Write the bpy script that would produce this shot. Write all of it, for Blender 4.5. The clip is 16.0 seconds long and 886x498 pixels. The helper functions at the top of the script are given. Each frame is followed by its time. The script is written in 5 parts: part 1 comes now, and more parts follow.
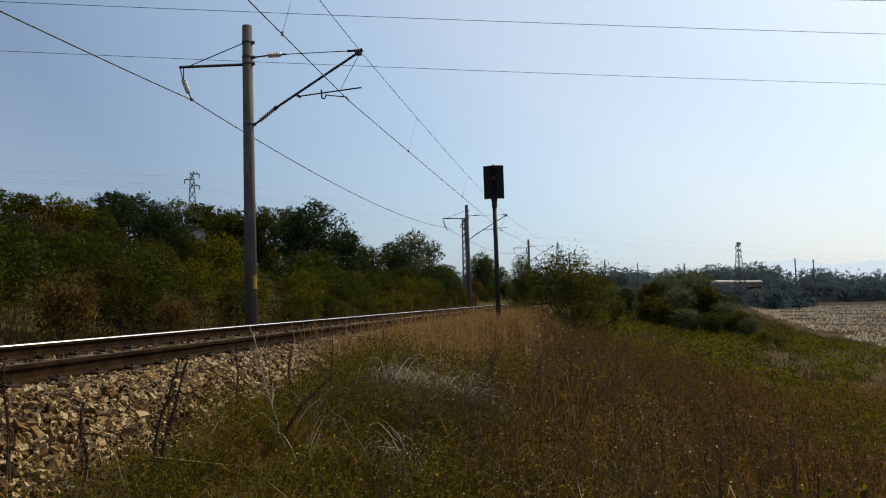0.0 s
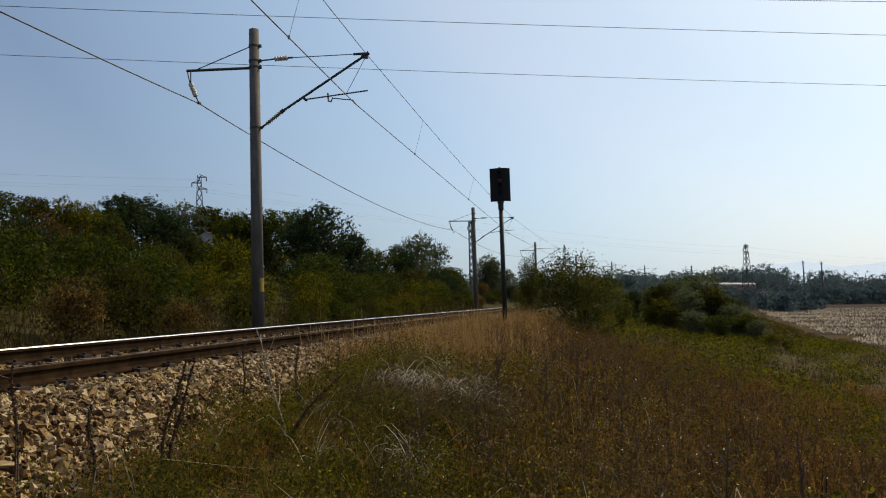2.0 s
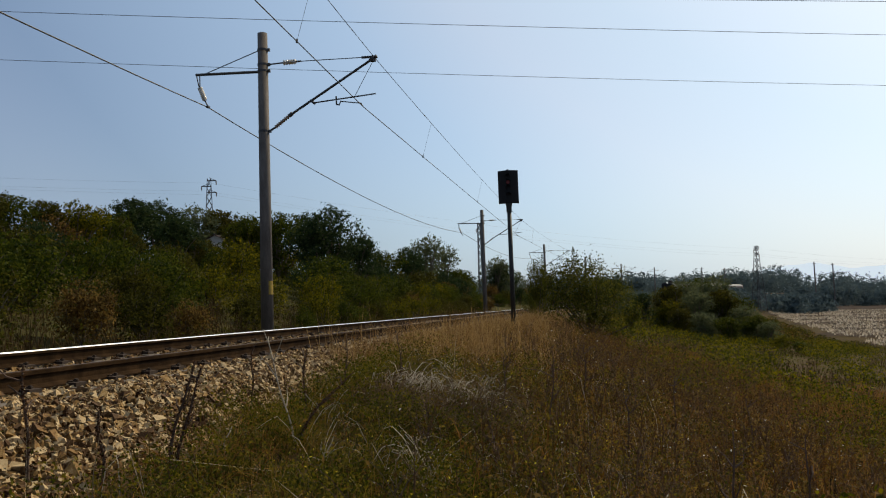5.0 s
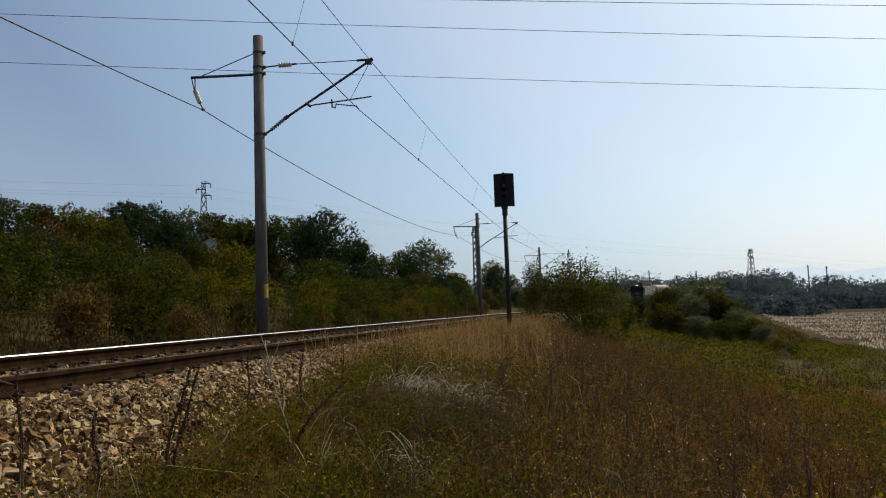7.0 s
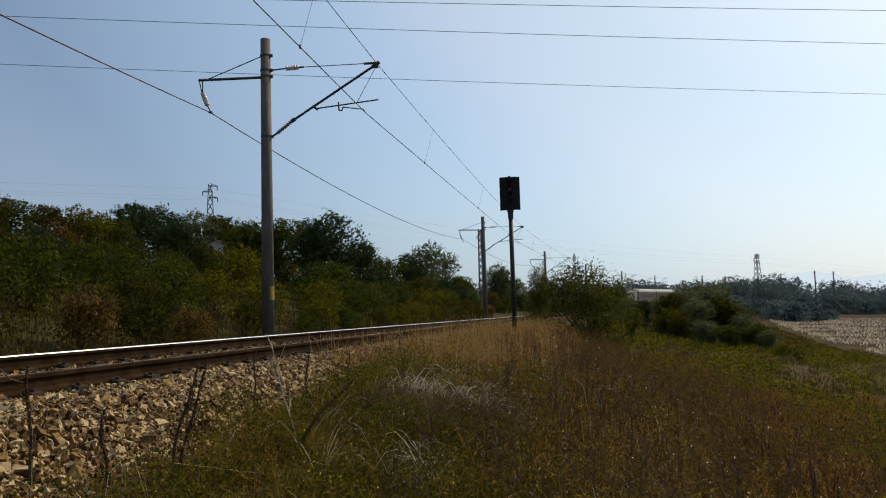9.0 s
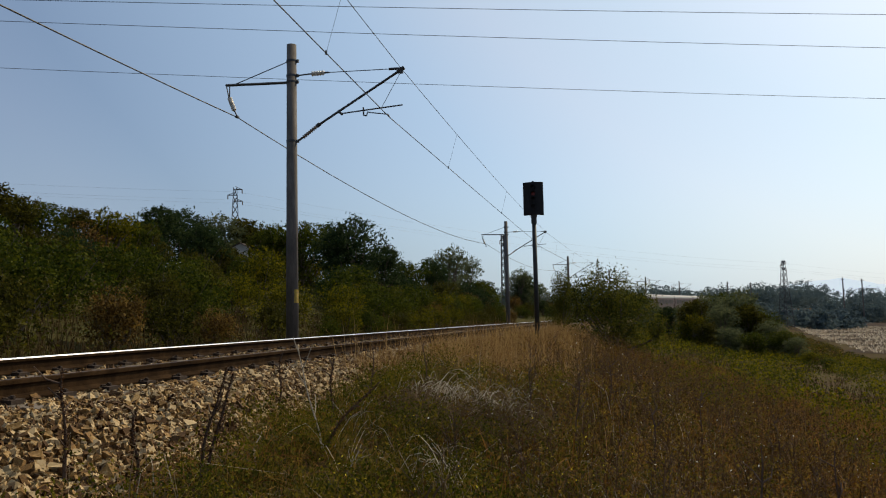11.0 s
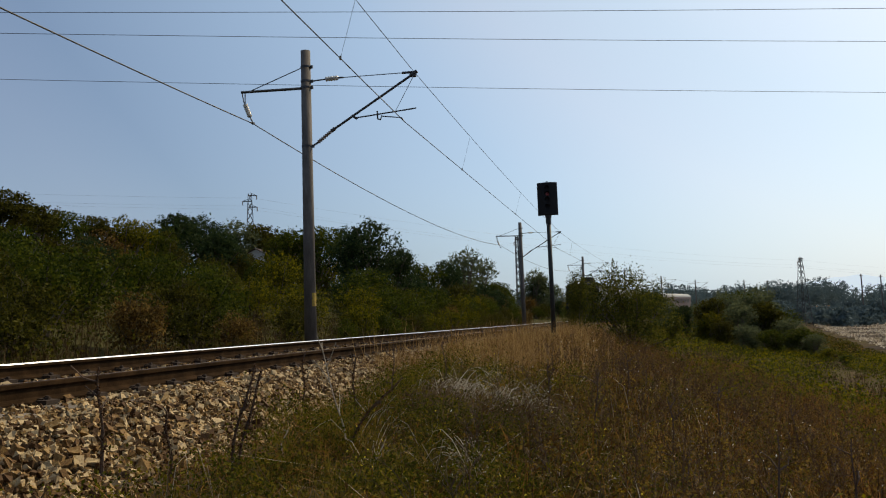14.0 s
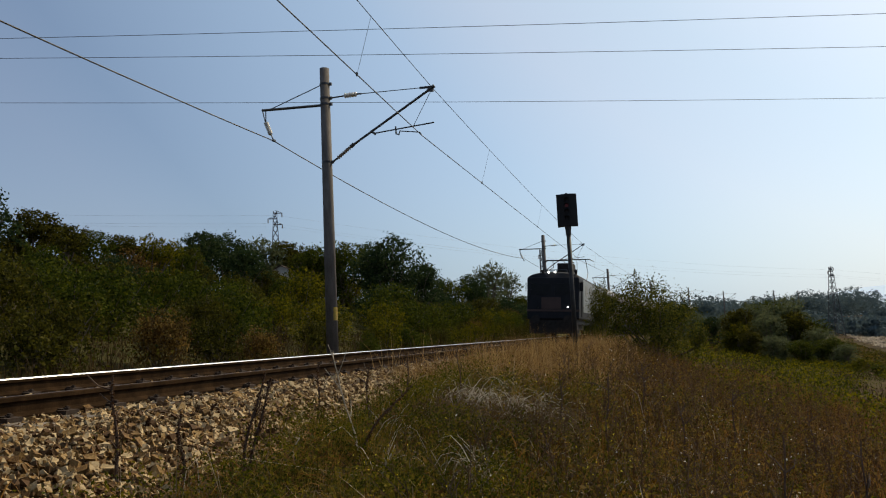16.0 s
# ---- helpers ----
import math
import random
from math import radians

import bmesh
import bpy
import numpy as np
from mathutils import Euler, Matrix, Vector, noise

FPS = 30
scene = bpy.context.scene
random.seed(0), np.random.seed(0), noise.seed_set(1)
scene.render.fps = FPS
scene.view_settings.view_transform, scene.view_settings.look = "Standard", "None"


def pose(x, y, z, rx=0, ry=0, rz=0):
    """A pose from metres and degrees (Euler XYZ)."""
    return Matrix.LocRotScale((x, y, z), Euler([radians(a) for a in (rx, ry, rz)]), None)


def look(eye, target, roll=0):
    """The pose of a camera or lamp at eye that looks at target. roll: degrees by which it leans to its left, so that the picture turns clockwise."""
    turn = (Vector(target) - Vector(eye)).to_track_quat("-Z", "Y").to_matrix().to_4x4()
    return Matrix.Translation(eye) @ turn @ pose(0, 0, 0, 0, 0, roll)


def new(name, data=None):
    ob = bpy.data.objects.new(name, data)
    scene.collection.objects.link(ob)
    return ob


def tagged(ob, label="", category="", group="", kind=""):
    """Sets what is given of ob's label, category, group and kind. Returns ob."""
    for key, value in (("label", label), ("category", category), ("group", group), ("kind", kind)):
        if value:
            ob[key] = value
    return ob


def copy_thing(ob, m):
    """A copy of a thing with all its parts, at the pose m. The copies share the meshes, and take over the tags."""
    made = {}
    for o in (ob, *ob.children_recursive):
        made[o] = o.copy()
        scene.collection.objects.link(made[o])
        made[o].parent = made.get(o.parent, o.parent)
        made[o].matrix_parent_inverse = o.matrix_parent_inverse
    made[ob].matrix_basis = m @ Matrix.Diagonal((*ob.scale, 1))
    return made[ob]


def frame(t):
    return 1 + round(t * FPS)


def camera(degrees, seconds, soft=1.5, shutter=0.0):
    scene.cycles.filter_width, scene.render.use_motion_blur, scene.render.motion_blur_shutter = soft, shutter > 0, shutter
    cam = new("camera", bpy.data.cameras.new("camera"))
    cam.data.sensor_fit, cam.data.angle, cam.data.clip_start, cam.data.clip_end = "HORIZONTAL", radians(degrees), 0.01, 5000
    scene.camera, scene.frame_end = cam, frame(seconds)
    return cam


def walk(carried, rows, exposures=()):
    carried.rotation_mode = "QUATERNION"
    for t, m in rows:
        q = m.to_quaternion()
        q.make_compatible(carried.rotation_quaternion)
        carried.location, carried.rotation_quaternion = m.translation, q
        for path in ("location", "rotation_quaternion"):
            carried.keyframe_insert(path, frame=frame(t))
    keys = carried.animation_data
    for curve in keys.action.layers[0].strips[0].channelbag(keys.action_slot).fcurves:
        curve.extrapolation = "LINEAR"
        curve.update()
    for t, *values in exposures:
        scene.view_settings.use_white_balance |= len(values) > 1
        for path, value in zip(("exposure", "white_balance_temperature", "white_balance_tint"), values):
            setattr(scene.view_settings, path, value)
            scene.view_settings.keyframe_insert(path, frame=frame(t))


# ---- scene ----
cam = camera(59.14, 16.0, soft=1.1)


def view(x, y, z, yaw, pitch, roll):
    """A pose from the eye, the turn to the right of +y, the rise and the lean, in degrees."""
    a, b = radians(yaw), radians(pitch)
    eye = Vector((x, y, z))
    return look(eye, eye + Vector((math.sin(a) * math.cos(b), math.cos(a) * math.cos(b), math.sin(b))) * 10, roll)


PATH = [
    (0.0, 0.003, 0.121, 0.327, 2.27, 3.92, -1.81), (0.5, 0.001, 0.141, 0.335, 2.27, 4.01, -1.74),
    (1.0, 0.009, 0.117, 0.334, 2.11, 4.10, -1.66), (1.5, 0.004, 0.098, 0.326, 1.98, 4.14, -1.80),
    (2.0, 0.008, 0.112, 0.325, 1.79, 4.13, -1.85), (2.5, 0.022, 0.116, 0.326, 1.55, 4.16, -1.94),
    (3.0, 0.031, 0.095, 0.317, 1.32, 4.19, -2.02), (3.5, 0.023, 0.088, 0.322, 1.16, 4.20, -2.04),
    (4.0, 0.030, 0.085, 0.322, 1.06, 4.21, -2.03), (6.5, 0.016, 0.112, 0.312, 1.41, 4.54, -1.97),
    (7.0, 0.005, 0.121, 0.323, 1.51, 4.55, -2.01), (7.5, 0.018, 0.114, 0.306, 1.51, 4.67, -1.95),
    (8.0, 0.011, 0.103, 0.311, 1.48, 4.67, -2.01), (8.5, 0.009, 0.118, 0.320, 1.40, 4.74, -1.93),
    (9.0, 0.001, 0.088, 0.308, 1.11, 4.82, -1.69), (11.5, -0.029, -0.013, 0.316, -0.92, 5.27, -1.40),
    (12.0, -0.075, -0.068, 0.288, -1.05, 5.34, -1.76), (12.5, -0.111, -0.085, 0.286, -1.00, 5.16, -1.79),
    (13.0, -0.089, -0.089, 0.288, -1.17, 5.14, -1.67), (13.5, -0.073, -0.108, 0.281, -1.40, 5.18, -1.64),
    (14.0, -0.054, -0.121, 0.268, -1.58, 5.40, -2.01), (14.5, -0.042, -0.133, 0.270, -1.70, 5.59, -2.29),
    (15.0, 0.035, -0.173, 0.210, -2.17, 5.94, -2.02), (15.5, 0.078, -0.179, 0.207, -2.64, 6.31, -2.05),
    (16.0, 0.097, -0.205, 0.200, -3.38, 6.56, -2.66)]
walk(cam, [(row[0], view(*row[1:])) for row in PATH])

# ---- light ----
SUN_TURN, SUN_RISE = 49.0, 44.0   # degrees to the right of +y, and above the horizon
world = bpy.data.worlds.new("world")
scene.world = world
world.use_nodes = True
wn = world.node_tree.nodes
sky = wn.new("ShaderNodeTexSky")
sky.sky_type, sky.sun_disc = "NISHITA", False
sky.sun_elevation, sky.sun_rotation = radians(SUN_RISE), radians(SUN_TURN)
sky.air_density, sky.dust_density, sky.ozone_density, sky.altitude = 1.0, 1.6, 1.0, 200
toward_sun = Vector((math.sin(radians(SUN_TURN)) * math.cos(radians(SUN_RISE)),
                     math.cos(radians(SUN_TURN)) * math.cos(radians(SUN_RISE)), math.sin(radians(SUN_RISE))))
# the veil of a hazy autumn day: thickest at the horizon, brightest towards the sun
wl = world.node_tree.links.new
aim = wn.new("ShaderNodeTexCoord").outputs["Generated"]
near_sun = wn.new("ShaderNodeVectorMath")
near_sun.operation = "DOT_PRODUCT"
near_sun.inputs[1].default_value = toward_sun
wl(aim, near_sun.inputs[0])
veil = wn.new("ShaderNodeValToRGB")
VEIL = [(0.0, (1.9, 2.4, 3.4)), (0.30, (1.95, 2.45, 3.4)), (0.38, (1.6, 2.25, 3.25)), (0.63, (3.7, 5.0, 6.3)), (0.72, (5.4, 6.2, 6.9)), (0.80, (5.7, 6.9, 7.5)), (1.0, (9.5, 9.8, 9.8))]
while len(veil.color_ramp.elements) < len(VEIL):
    veil.color_ramp.elements.new(0.5)
for e, (at, c) in zip(veil.color_ramp.elements, VEIL):
    e.position, e.color = at, (*c, 1)
wl(near_sun.outputs["Value"], veil.inputs["Fac"])
up_part = wn.new("ShaderNodeSeparateXYZ")
wl(aim, up_part.inputs[0])
thick = wn.new("ShaderNodeMapRange")
thick.interpolation_type = "SMOOTHSTEP"
for key, v in (("From Min", 0.0), ("From Max", 0.2), ("To Min", 0.72), ("To Max", 0.5)):
    thick.inputs[key].default_value = v
wl(up_part.outputs["Z"], thick.inputs["Value"])
haze = wn.new("ShaderNodeMixRGB")
wl(thick.outputs["Result"], haze.inputs["Fac"])
wl(sky.outputs["Color"], haze.inputs["Color1"])
wl(veil.outputs["Color"], haze.inputs["Color2"])
wl(haze.outputs["Color"], wn["Background"].inputs["Color"])
wn["Background"].inputs["Strength"].default_value = 0.125
sun = new("sun", bpy.data.lights.new("sun", "SUN"))
sun.data.energy, sun.data.angle, sun.data.color = 3.7, radians(0.6), (1.0, 0.83, 0.55)
sun.matrix_world = look(toward_sun * 100, (0, 0, 0))
scene.view_settings.exposure = 0.0


# ---- materials ----
def material(name, colors, scale=6.0, rough=0.8, metal=0.0, bump=0.3, fine=60.0, island=0.0, leaf=0.0, piece=0.0, spots=None, spec=0.3, stretch=None):
    """A surface of two to four colours mixed by noise at two scales; island and piece vary it leaf by leaf or object by object."""
    m = bpy.data.materials.new(name)
    m.use_nodes = True
    nt = m.node_tree
    n, link = nt.nodes, nt.links.new
    bsdf = n["Principled BSDF"]
    co = n.new("ShaderNodeTexCoord").outputs["Object"]
    if stretch:
        mp = n.new("ShaderNodeMapping")
        mp.inputs["Scale"].default_value = stretch
        link(co, mp.inputs["Vector"])
        co = mp.outputs["Vector"]
    big = n.new("ShaderNodeTexNoise")
    big.inputs["Scale"].default_value, big.inputs["Detail"].default_value, big.inputs["Roughness"].default_value = scale, 5, 0.65
    small = n.new("ShaderNodeTexNoise")
    small.inputs["Scale"].default_value, small.inputs["Detail"].default_value = fine, 3
    link(co, big.inputs["Vector"])
    link(co, small.inputs["Vector"])
    add = n.new("ShaderNodeMath")
    add.operation = "MULTIPLY_ADD"
    link(small.outputs["Fac"], add.inputs[0])
    add.inputs[1].default_value = 0.35
    link(big.outputs["Fac"], add.inputs[2])
    shift = n.new("ShaderNodeMath")
    shift.operation = "ADD"
    link(add.outputs[0], shift.inputs[0])
    shift.inputs[1].default_value = -0.175
    last = shift.outputs[0]
    for amount, node, out in ((island, "ShaderNodeNewGeometry", "Random Per Island"), (piece, "ShaderNodeObjectInfo", "Random")):
        if amount:
            src = n.new(node)
            ma = n.new("ShaderNodeMath")
            ma.operation = "MULTIPLY_ADD"
            link(src.outputs[out], ma.inputs[0])
            ma.inputs[1].default_value = amount
            link(last, ma.inputs[2])
            mb = n.new("ShaderNodeMath")
            mb.operation = "SUBTRACT"
            link(ma.outputs[0], mb.inputs[0])
            mb.inputs[1].default_value = amount / 2
            last = mb.outputs[0]
    ramp = n.new("ShaderNodeValToRGB")
    el = ramp.color_ramp.elements
    lo, hi = 0.3, 0.7
    while len(el) < len(colors):
        el.new(0.5)
    for i, c in enumerate(colors):
        el[i].position = lo + (hi - lo) * i / (len(colors) - 1)
        el[i].color = (*c, 1)
    link(last, ramp.inputs["Fac"])
    color = ramp.outputs["Color"]
    if spots:
        sp, s_scale, s_cut = spots
        vo = n.new("ShaderNodeTexNoise")
        vo.inputs["Scale"].default_value, vo.inputs["Detail"].default_value = s_scale, 6
        link(co, vo.inputs["Vector"])
        cut = n.new("ShaderNodeMapRange")
        cut.inputs["From Min"].default_value, cut.inputs["From Max"].default_value = s_cut, s_cut + 0.08
        link(vo.outputs["Fac"], cut.inputs["Value"])
        mx = n.new("ShaderNodeMix")
        mx.data_type = "RGBA"
        link(cut.outputs["Result"], mx.inputs["Factor"])
        link(color, mx.inputs["A"])
        mx.inputs["B"].default_value = (*sp, 1)
        color = mx.outputs["Result"]
    link(color, bsdf.inputs["Base Color"])
    bsdf.inputs["Roughness"].default_value, bsdf.inputs["Metallic"].default_value = rough, metal
    bsdf.inputs["Specular IOR Level"].default_value = spec
    if bump:
        bp = n.new("ShaderNodeBump")
        bp.inputs["Strength"].default_value, bp.inputs["Distance"].default_value = bump, 0.02
        link(add.outputs[0], bp.inputs["Height"])
        link(bp.outputs["Normal"], bsdf.inputs["Normal"])
    if leaf:
        tr = n.new("ShaderNodeBsdfTranslucent")
        link(color, tr.inputs["Color"])
        ms = n.new("ShaderNodeMixShader")
        ms.inputs["Fac"].default_value = leaf
        link(bsdf.outputs["BSDF"], ms.inputs[1])
        link(tr.outputs["BSDF"], ms.inputs[2])
        link(ms.outputs["Shader"], n["Material Output"].inputs["Surface"])
    return m


def glow(name, color, strength):
    m = bpy.data.materials.new(name)
    m.use_nodes = True
    b = m.node_tree.nodes["Principled BSDF"]
    b.inputs["Base Color"].default_value = (*color, 1)
    b.inputs["Emission Color"].default_value = (*color, 1)
    b.inputs["Emission Strength"].default_value = strength
    return m


M_SOIL = material("dry soil and litter", [(0.035, 0.024, 0.013), (0.065, 0.042, 0.02), (0.055, 0.045, 0.016), (0.09, 0.06, 0.03)], 0.35, 0.95, bump=0.8, fine=9, spec=0.02)
M_HILL = material("weedy hillside", [(0.028, 0.034, 0.01), (0.05, 0.045, 0.016), (0.07, 0.055, 0.022)], 0.25, 0.95, bump=0.8, fine=6, spec=0.02)
M_FIELD = material("stubble field soil", [(0.03, 0.022, 0.015), (0.048, 0.035, 0.025), (0.07, 0.052, 0.037)], 0.15, 0.95, bump=0.5, fine=4, spec=0.02)
M_BROWN = material("brown fallow field", [(0.038, 0.028, 0.022), (0.058, 0.043, 0.034)], 0.05, 0.95, bump=0.4, fine=2, spec=0.02)
M_STUBBLE = material("pale straw stubble", [(0.22, 0.18, 0.13), (0.37, 0.315, 0.24), (0.56, 0.50, 0.41)], 3, 0.8, island=0.6, bump=0, leaf=0.5, spec=0.1)
M_BED = material("ballast dust", [(0.05, 0.030, 0.013), (0.09, 0.055, 0.024), (0.13, 0.083, 0.038)], 6, 0.95, bump=1.0, fine=40, spec=0.02)
M_STONE = material("crushed limestone ballast", [(0.062, 0.029, 0.007), (0.140, 0.073, 0.018), (0.235, 0.141, 0.046), (0.375, 0.275, 0.145)], 9, 0.85, bump=0.4, fine=90, island=0.75)
M_RAIL = material("rusty rail steel", [(0.011, 0.006, 0.003), (0.023, 0.013, 0.006), (0.044, 0.025, 0.012)], 4, 0.8, 0.1, 0.3, 70, spec=0.02)
M_POLISH = material("polished running steel", [(0.70, 0.70, 0.70), (0.82, 0.82, 0.82)], 2, 0.33, 1.0, 0.02, 30)
M_DULL = material("dull rusty rail head", [(0.045, 0.027, 0.014), (0.08, 0.05, 0.028)], 3, 0.6, 0.3, 0.1, 50)
M_SLEEPER = material("weathered concrete sleeper", [(0.10, 0.08, 0.06), (0.17, 0.14, 0.11)], 5, 0.9, bump=0.4, fine=60, piece=0.3)
M_CLIP = material("rusty fastening", [(0.02, 0.013, 0.009), (0.045, 0.028, 0.018)], 12, 0.8, 0.1)
M_CONC = material("weathered spun concrete", [(0.07, 0.06, 0.053), (0.11, 0.096, 0.085), (0.16, 0.14, 0.125)], 2.5, 0.85, bump=0.25, fine=50, stretch=(2, 2, 0.5), piece=0.1)
M_DARK = material("dark galvanised tube", [(0.05, 0.05, 0.052), (0.09, 0.09, 0.092)], 8, 0.6, 0.5, 0.1)
M_GLAZE = material("pale glazed porcelain", [(0.55, 0.50, 0.42), (0.68, 0.64, 0.57)], 10, 0.25, bump=0.05)
M_BROWNGLAZE = material("brown glazed porcelain", [(0.22, 0.16, 0.12), (0.33, 0.26, 0.20)], 10, 0.25, bump=0.05)
M_WIRE = material("tarnished copper wire", [(0.05, 0.045, 0.04), (0.08, 0.07, 0.06)], 10, 0.6, 0.6, 0)
M_ALU = material("dull aluminium conductor", [(0.20, 0.21, 0.22), (0.28, 0.29, 0.30)], 10, 0.5, 0.6, 0)
M_YELLOW = material("worn yellow paint", [(0.16, 0.11, 0.03), (0.36, 0.25, 0.03)], 14, 0.7, bump=0.1)
M_BLACK = material("matt black sheet metal", [(0.008, 0.008, 0.009), (0.014, 0.014, 0.015)], 6, 0.75, 0.1, 0.05)
M_MAST = material("grey-black painted signal mast", [(0.02, 0.02, 0.02), (0.045, 0.043, 0.04)], 6, 0.6, 0.3, 0.1)
M_RED = glow("red signal lamp", (0.13, 0.008, 0.006), 0.03)
M_LENS = material("dark unlit lens", [(0.008, 0.008, 0.008), (0.014, 0.014, 0.014)], 6, 0.5, 0, 0, spec=0.1)
M_BARK = material("grey-brown bark", [(0.06, 0.045, 0.032), (0.12, 0.095, 0.07)], 12, 0.9, bump=0.6, fine=60)
M_TWIG = material("dry dark stalk", [(0.05, 0.03, 0.02), (0.11, 0.07, 0.045)], 20, 0.85, bump=0.2)
M_PALETWIG = material("bleached dry stalk", [(0.28, 0.23, 0.16), (0.42, 0.36, 0.27)], 20, 0.85, bump=0.2)


def leaves(name, colors, leaf=0.35, island=0.8):
    return material(name, colors, 0.8, 0.65, island=island, leaf=leaf, bump=0, spec=0.04)


L_DARK = leaves("dark green leaves", [(0.013, 0.025, 0.010), (0.025, 0.042, 0.014), (0.042, 0.060, 0.018)], 0.35, 0.6)
L_GREEN = leaves("green leaves", [(0.020, 0.031, 0.003), (0.042, 0.055, 0.005), (0.078, 0.085, 0.007)], 0.4, 0.7)
L_OLIVE = leaves("olive leaves", [(0.022, 0.023, 0.003), (0.044, 0.043, 0.005), (0.078, 0.070, 0.008)], 0.4, 0.7)
L_YELLOW = leaves("yellowing leaves", [(0.034, 0.040, 0.003), (0.080, 0.080, 0.004), (0.155, 0.130, 0.005)], 0.42)
L_BROWN = leaves("withered brown leaves", [(0.052, 0.030, 0.008), (0.105, 0.061, 0.015), (0.17, 0.106, 0.026)], 0.4)
# far leaves: distance haze mixed into the base colour as pale blue-grey
L_FAR = leaves("haze-tinted far leaves", [(0.085, 0.120, 0.125), (0.098, 0.134, 0.138), (0.110, 0.146, 0.148)], 0.28, 0.2)
L_LOW = leaves("low green weed leaves", [(0.030, 0.037, 0.003), (0.065, 0.068, 0.005), (0.135, 0.110, 0.009)], 0.42)
G_STRAW = leaves("dry straw grass", [(0.13, 0.070, 0.022), (0.25, 0.150, 0.050), (0.38, 0.250, 0.105)], 0.38)
G_RUST = leaves("rust-brown dry weeds", [(0.075, 0.031, 0.007), (0.165, 0.074, 0.014), (0.27, 0.137, 0.033)], 0.35)
G_GREEN = leaves("grass green and yellowing", [(0.040, 0.040, 0.005), (0.090, 0.080, 0.010), (0.19, 0.125, 0.022)], 0.35)
G_GREY = leaves("bleached dead grass", [(0.11, 0.08, 0.045), (0.22, 0.17, 0.105), (0.40, 0.34, 0.25)], 0.3)
G_ASH = leaves("ash-brown dead weeds", [(0.050, 0.030, 0.014), (0.095, 0.060, 0.030), (0.15, 0.105, 0.06)], 0.3)
L_BUSH = leaves("yellow-green bush leaves", [(0.028, 0.037, 0.006), (0.060, 0.067, 0.009), (0.118, 0.108, 0.013)], 0.42, 0.7)
G_PALE = leaves("pale dead grass", [(0.38, 0.33, 0.25), (0.50, 0.45, 0.36)], 0.3)
# leaf colour lifted to stand for the haze in front of these trees
L_HAZY = leaves("haze-paled green leaves", [(0.056, 0.070, 0.036), (0.080, 0.096, 0.046), (0.110, 0.120, 0.056)], 0.58, 0.4)
L_WEED = leaves("olive weed leaves", [(0.042, 0.040, 0.006), (0.092, 0.076, 0.009), (0.17, 0.125, 0.015)], 0.4)
G_VERGE = leaves("dull brown verge grass", [(0.026, 0.017, 0.007), (0.05, 0.032, 0.013), (0.085, 0.056, 0.025)], 0.3)
F_WHITE = leaves("white seed heads", [(0.60, 0.56, 0.45), (0.78, 0.75, 0.66)], 0.3)
F_YELLOW = leaves("yellow blossoms", [(0.55, 0.42, 0.02), (0.75, 0.62, 0.05)], 0.3)


# ---- building helpers ----
def put(name, verts, faces, mats, parent=None, slots=None, smooth=False, label=""):
    """One mesh object from arrays; faces all of one length when given as an array."""
    me = bpy.data.meshes.new(name)
    if isinstance(faces, np.ndarray):
        k = faces.shape[1]
        me.vertices.add(len(verts))
        me.vertices.foreach_set("co", np.asarray(verts, np.float32).ravel())
        me.loops.add(faces.size)
        me.loops.foreach_set("vertex_index", faces.astype(np.int32).ravel())
        me.polygons.add(len(faces))
        me.polygons.foreach_set("loop_start", np.arange(0, faces.size, k, dtype=np.int32))
        me.polygons.foreach_set("loop_total", np.full(len(faces), k, np.int32))
        me.update(calc_edges=True)
        me.validate()
    else:
        me.from_pydata([tuple(v) for v in verts], [], faces)
    for m in mats if isinstance(mats, (list, tuple)) else [mats]:
        me.materials.append(m)
    if slots is not None:
        me.polygons.foreach_set("material_index", np.asarray(slots, np.int32))
    me.polygons.foreach_set("use_smooth", np.full(len(me.polygons), bool(smooth)))
    ob = new(name, me)
    if parent:
        ob.parent = parent
    if label:
        ob["label"] = label
    return ob


def part(name, bm, mat, parent, label="", smooth=False):
    me = bpy.data.meshes.new(name)
    bm.to_mesh(me)
    bm.free()
    me.materials.append(mat)
    if smooth:
        for p in me.polygons:
            p.use_smooth = True
    ob = new(name, me)
    ob.parent = parent
    if label:
        ob["label"] = label
    return ob


def box(bm, x0, x1, y0, y1, z0, z1, bevel=0.0):
    r = bmesh.ops.create_cube(bm, size=1, matrix=Matrix.Translation(((x0 + x1) / 2, (y0 + y1) / 2, (z0 + z1) / 2)) @ Matrix.Diagonal((x1 - x0, y1 - y0, z1 - z0, 1)))
    if bevel:
        es = {e for v in r["verts"] for e in v.link_edges}
        bmesh.ops.bevel(bm, geom=list(es), offset=bevel, segments=2, affect="EDGES", profile=0.6)
    return bm


def rod(bm, a, b, r0, r1=None, seg=10):
    a, b = Vector(a), Vector(b)
    d = b - a
    m = Matrix.Translation((a + b) / 2) @ d.to_track_quat("Z", "Y").to_matrix().to_4x4()
    bmesh.ops.create_cone(bm, cap_ends=True, segments=seg, radius1=r0, radius2=r0 if r1 is None else r1, depth=d.length, matrix=m)
    return bm


def cone(a, b, r0, r1=None, seg=10):
    return rod(bmesh.new(), a, b, r0, r1, seg)


